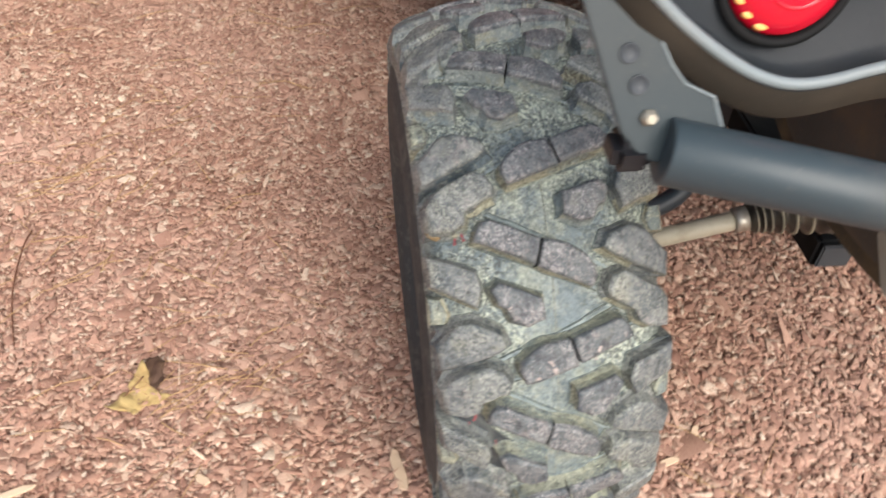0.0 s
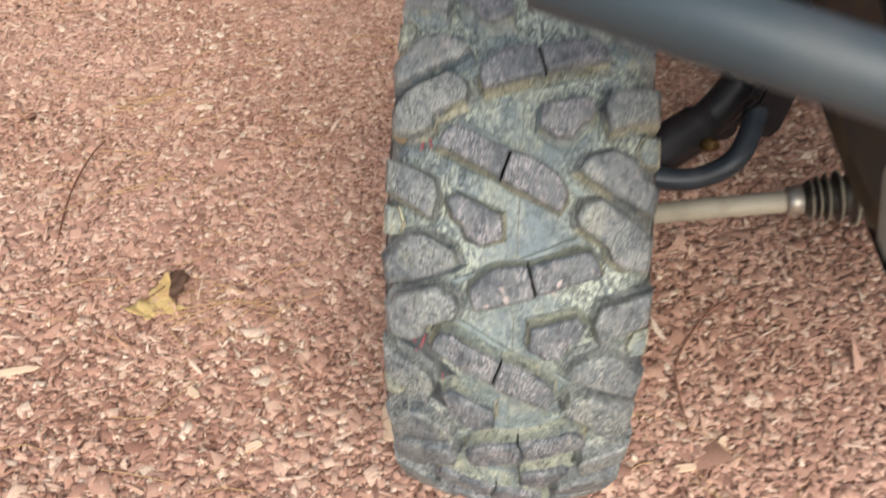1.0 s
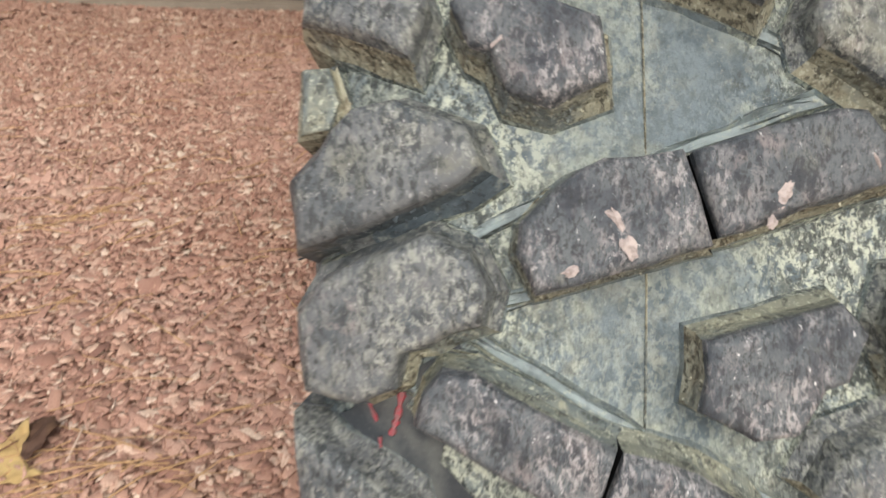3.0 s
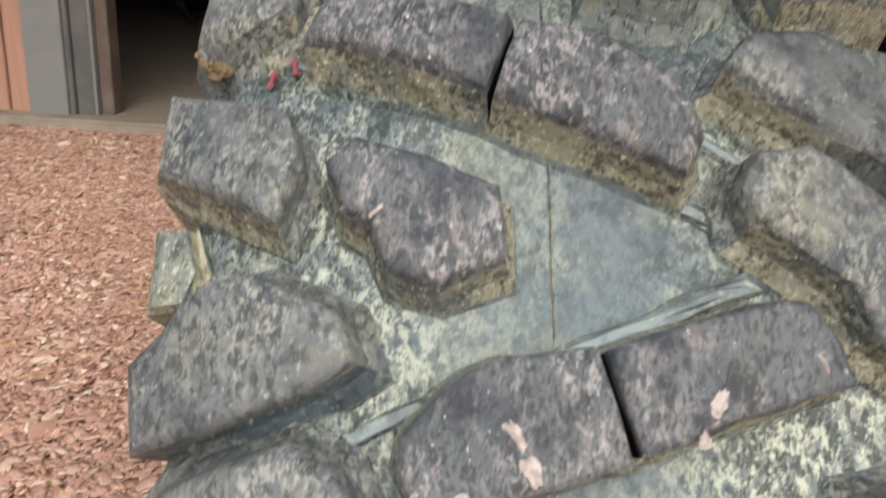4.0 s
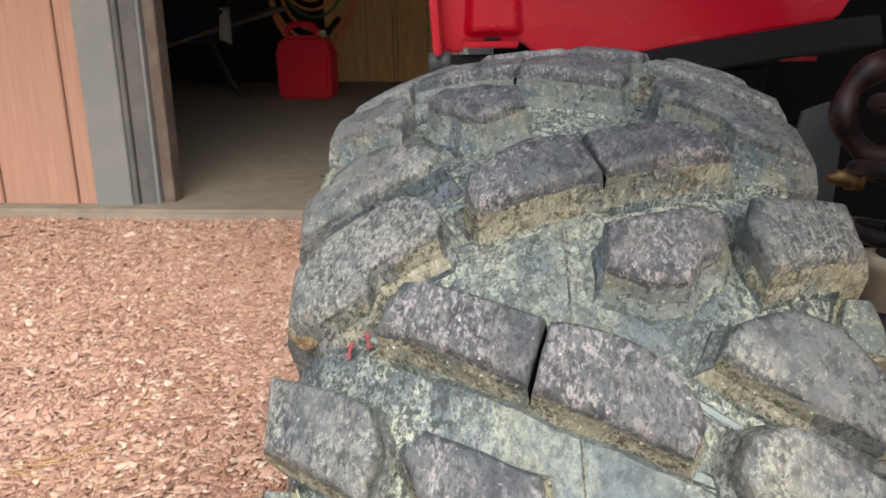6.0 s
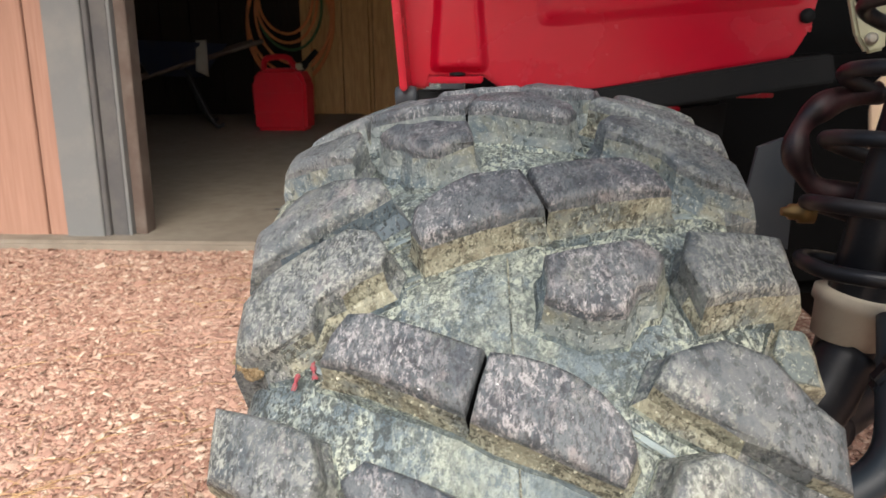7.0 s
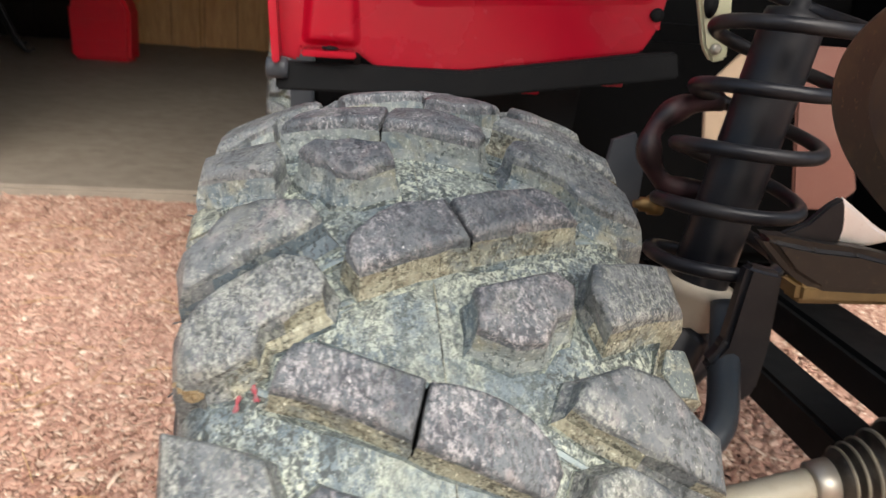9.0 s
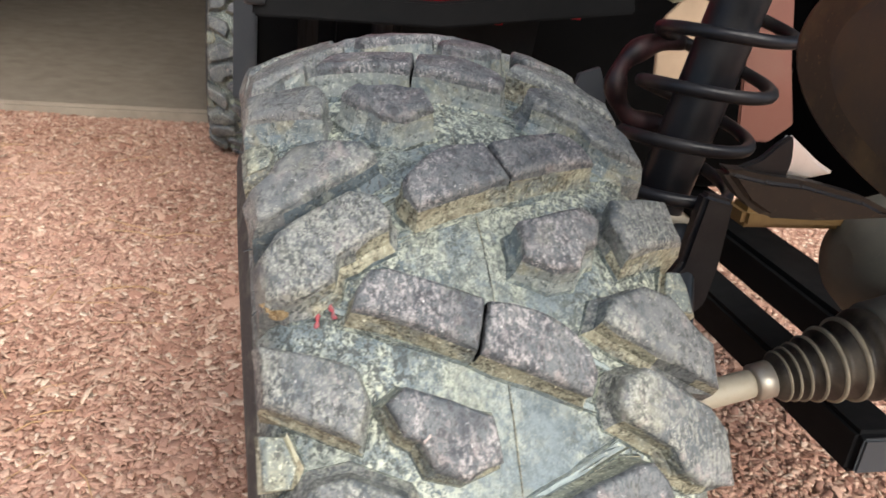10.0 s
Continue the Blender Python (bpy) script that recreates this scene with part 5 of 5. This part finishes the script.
def build_leaf():
    """A dry maple leaf, folded and crumpled, its upper lobe curled over and brown."""
    leaf = new("maple_leaf")
    tagged(leaf, "dry crumpled yellow-tan maple leaf lying on the mulch", "leaf")
    blade = [(-0.047, -0.020), (-0.030, -0.006), (-0.022, 0.012), (-0.012, 0.030), (-0.001, 0.056), (0.010, 0.036), (0.016, 0.014), (0.030, 0.000), (0.051, -0.008), (0.030, -0.016), (0.012, -0.017), (0.002, -0.024), (-0.003, -0.035), (-0.012, -0.027), (-0.028, -0.027)]
    part("blade", leaf_sheet(blade, lambda x, y: 0.006 + 0.35 * abs(x * 0.8 + y * 0.55) + 0.10 * max(y, 0), 1.0, 0.009), M_LEAF, leaf)
    curled = [(-0.001, 0.054), (0.010, 0.060), (0.024, 0.058), (0.036, 0.046), (0.034, 0.030), (0.038, 0.014), (0.026, 0.004), (0.014, 0.012), (0.010, 0.032)]
    part("curled_lobe", leaf_sheet(curled, lambda x, y: 0.012 + 0.55 * max(x - 0.004, 0) - 14 * max(x - 0.02, 0) ** 2, 6.0, 0.010), M_DRYLEAF, leaf, "dark brown curled lobe")
    part("stem", tube(arc([(-0.046, -0.020, 0.010), (-0.02, 0.0, 0.014), (0.004, 0.028, 0.018)], 6), 0.0009, 6), M_TWIG, leaf, "thin brown rib")
    leaf.matrix_basis = pose(-0.578, 0.028, 0.008, 0, 0, 2) @ Matrix.Diagonal((1.12, 1.25, 0.8, 1))


def build_straw():
    rng = random.Random(11)
    bm = bmesh.new()
    for k in range(240):
        if k < 24:
            x, y = -0.49 + rng.gauss(0, 0.05), 0.02 + rng.gauss(0, 0.05)
        elif k < 60:
            x, y = rng.uniform(-1.05, -0.65), rng.uniform(0.3, 0.95)
        else:
            y = rng.uniform(-0.4, 2.1)
            x = rng.uniform(-0.9 - 0.4 * (y + 0.4), 0.5)
        if abs(x) < 0.2 and -0.4 < y < 0.4:
            continue
        a, n = rng.gauss(0.3, 0.7), rng.uniform(0.02, 0.075)
        z = ground_height(x, y) + 0.011
        dx, dy = math.cos(a) * n, math.sin(a) * n
        b = rng.uniform(-0.25, 0.25)
        add_tube(bm, [(x - dx, y - dy, z), (x - b * dy, y + b * dx, z + rng.uniform(0.001, 0.007)), (x + dx, y + dy, z - 0.001)], rng.uniform(0.0005, 0.0011), 4, False)
    tagged(link_mesh("straw", bm, M_STRAW), "dry pale grass stalks scattered on the mulch", "straw", kind="stuff")


def build_roots():
    for name, pts, r, label in (
        ("root", [(0.42, 0.195, 0.012), (0.370, 0.145, 0.016), (0.325, 0.075, 0.016), (0.300, 0.010, 0.016), (0.303, -0.055, 0.014), (0.315, -0.115, 0.010)], 0.0017, "thin brown root curling over the mulch"),
        ("root", [(-0.85, 0.46, 0.010), (-0.853, 0.40, 0.016), (-0.844, 0.282, 0.016), (-0.81, 0.15, 0.014), (-0.78, 0.07, 0.010)], 0.0018, "thin dark root lying on the mulch"),
    ):
        tagged(link_mesh(name, tube(arc(pts, 8), r, 7), M_TWIG), label, "root")
    for k, (x, y, a, n, w) in enumerate(((-0.745, -0.14, 15, 0.038, 0.009), (-0.150, -0.145, 100, 0.04, 0.014), (-0.34, -0.22, 30, 0.014, 0.010), (0.36, -0.12, 60, 0.016, 0.010), (0.30, -0.17, 10, 0.018, 0.009), (-0.46, -0.14, 140, 0.013, 0.010))):
        bm = slab([(-n, -w * 0.5), (-n * 0.4, -w * 0.8), (n * 0.8, -w * 0.5), (n, w * 0.1), (n * 0.5, w * 0.7), (-n * 0.8, w * 0.6)], (0, 0.005), "z")
        soften(bm, 0.0012, 1)
        bit = link_mesh("wood_splinter", bm, M_PALEWOOD)
        tagged(bit, "pale split piece of wood on the mulch", "wood piece", "loose pale wood pieces")
        bit.matrix_basis = pose(x, y, ground_height(x, y) + 0.009, 6, -5, a)


build_leaf()
build_straw()
build_roots()


# ---- marks and dirt on the rear tyre ----
def on_tyre(x, deg, lift=0.0):
    a = radians(deg) - SKEW * x
    r = floor_r(x) + lift
    return Vector((x, -r * math.cos(a), r * math.sin(a)))


def build_marks():
    for pts, w in (([(-0.098, 51.2), (-0.0995, 49.8)], 0.0032), ([(-0.088, 53.5), (-0.091, 51.9), (-0.089, 50.5)], 0.0036), ([(-0.104, 18.5), (-0.100, 17.0)], 0.0026), ([(-0.089, 19.3), (-0.0915, 17.4), (-0.094, 16.3)], 0.0038), ([(-0.099, 16.0), (-0.0985, 14.8)], 0.002), ([(-0.0705, 12.4), (-0.070, 10.9)], 0.002)):
        bm = bmesh.new()
        fine = [(pts[i][0] + (pts[i + 1][0] - pts[i][0]) * k / 6, pts[i][1] + (pts[i + 1][1] - pts[i][1]) * k / 6) for i in range(len(pts) - 1) for k in range(7)]
        rows = [[bm.verts.new(on_tyre(x + e * w / 2 * (0.7 + 0.3 * math.sin(i * 1.7)), a, 0.0034 if abs(e) < 1 else 0.0022)) for e in (-1, -0.6, 0.6, 1)] for i, (x, a) in enumerate(fine)]
        for a, b in zip(rows, rows[1:]):
            for k in range(3):
                bm.faces.new((a[k], a[k + 1], b[k + 1], b[k]))
        part("paint_mark", bm, M_MARK, rear_tyre, "red paint mark")
    # Dark sheets: mud-free rubber plus the shade of the gaps, in one colour.
    for edge in ([(-0.116, 16.6), (-0.097, 19.5), (-0.066, 22.8), (-0.060, 21.2), (-0.075, 15.2), (-0.053, 12.2), (-0.058, 8.0), (-0.062, 3.7), (-0.092, 4.5), (-0.085, 12.3), (-0.094, 14.2)], [(-0.046, -1.0), (-0.02, 1.2), (-0.024, -4.2), (-0.044, -5.0)]):
        bm = bmesh.new()
        poly = finely([(x, a * D) for x, a in edge], 0.006)
        wob = [(x + 0.003 * noise.noise((x * 160, s * 160, 5.0)), s + 0.003 * noise.noise((x * 160, s * 160, 9.0))) for x, s in poly]
        ring = [bm.verts.new((x, s, 0)) for x, s in wob]
        bmesh.ops.triangulate(bm, faces=[bm.faces.new(ring)])
        bmesh.ops.subdivide_edges(bm, edges=bm.edges[:], cuts=3, use_grid_fill=True)
        for v in bm.verts:
            v.co = on_tyre(v.co.x, v.co.y / D, 0.0018)
        bmesh.ops.recalc_face_normals(bm, faces=bm.faces)
        part("dark_gap_patch", bm, M_DARKRUB, rear_tyre, "bare dark rubber patch with the gap's shade", True)
    rng = random.Random(8)
    for x, deg, long, wide, slope in ((0.040, 32.3, 0.012, 0.005, 60), (0.036, 31.0, 0.006, 0.0035, 60), (-0.013, 30.6, 0.010, 0.004, 125), (-0.0085, 29.3, 0.009, 0.006, 110), (-0.027, 27.8, 0.007, 0.003, 30), (0.071, 34.6, 0.008, 0.0016, 110), (-0.052, 39.3, 0.0065, 0.0017, 45)):
        bm = bmesh.new()
        c, s = math.cos(radians(slope)), math.sin(radians(slope))
        n = 24
        mid, ring = None, []
        for k in range(n + 1):
            a = math.tau * k / n
            g = 0 if k == n else 0.85 + 0.55 * noise.noise((math.cos(a) * 1.6, math.sin(a) * 1.6, x * 90)) + rng.uniform(-0.1, 0.1)
            u, w = long / 2 * math.cos(a) * g, wide / 2 * math.sin(a) * g
            px, ps = x + u * c - w * s, radians(deg) * 0.375 + u * s + w * c
            v = bm.verts.new(at_tread(px, ps, face_r(px) + (0.0013 if k == n else 0.0004)))
            if k == n:
                mid = v
            else:
                ring.append(v)
        for k in range(n):
            bm.faces.new((ring[k], ring[(k + 1) % n], mid))
        bmesh.ops.recalc_face_normals(bm, faces=bm.faces)
        part("scuff", bm, M_SCUFF, rear_tyre, "whitish pink scuffed rubber")
    rng = random.Random(3)
    seam = bmesh.new()
    for k in range(0, 360, 2):
        a = [seam.verts.new(on_tyre(x, k, h)) for x, h in ((-0.0004, 0.0006), (0.0, 0.0011), (0.0004, 0.0006))]
        b = [seam.verts.new(on_tyre(x, k + 2, h)) for x, h in ((-0.0004, 0.0006), (0.0, 0.0011), (0.0004, 0.0006))]
        for i in range(2):
            seam.faces.new((a[i], a[i + 1], b[i + 1], b[i]))
    part("mould_seam", seam, M_WALL, rear_tyre, "fine moulding seam")
    for x, deg, size in ((-0.122, 52.0, 0.0052), (0.09, 38.6, 0.004), (-0.118, 51.4, 0.0034)):
        bm = bmesh.new()
        bmesh.ops.create_icosphere(bm, subdivisions=4, radius=size)
        for v in bm.verts:
            v.co *= 1 + 0.55 * noise.noise(v.co * 260) + 0.45 * noise.noise(v.co * 620) + 0.25 * noise.noise(v.co * 1500)
        ob = part("mud_clump", bm, M_MUD, rear_tyre, "lump of dried brown mud")
        ob.location = on_tyre(x, deg, 0.010)
    for side in (-1, 1):
        for deg in range(-4, 100, 8):
            a = radians(deg + rng.uniform(-2.5, 2.5))
            r = rng.uniform(0.320, 0.336)
            p = Vector((0.128 * side, -r * math.cos(a), r * math.sin(a)))
            n = rng.uniform(0.005, 0.011)
            bm = tube([p - Vector((0.01 * side, 0, 0)), p + Vector((n * 0.5 * side, 0.0005, 0.0005)), p + Vector((n * side, rng.uniform(-0.003, 0.003), rng.uniform(-0.002, 0.002)))], 0.00045, 5)
            part("vent_hair", bm, M_DARKRUB, rear_tyre, "thin rubber moulding hair")


build_marks()
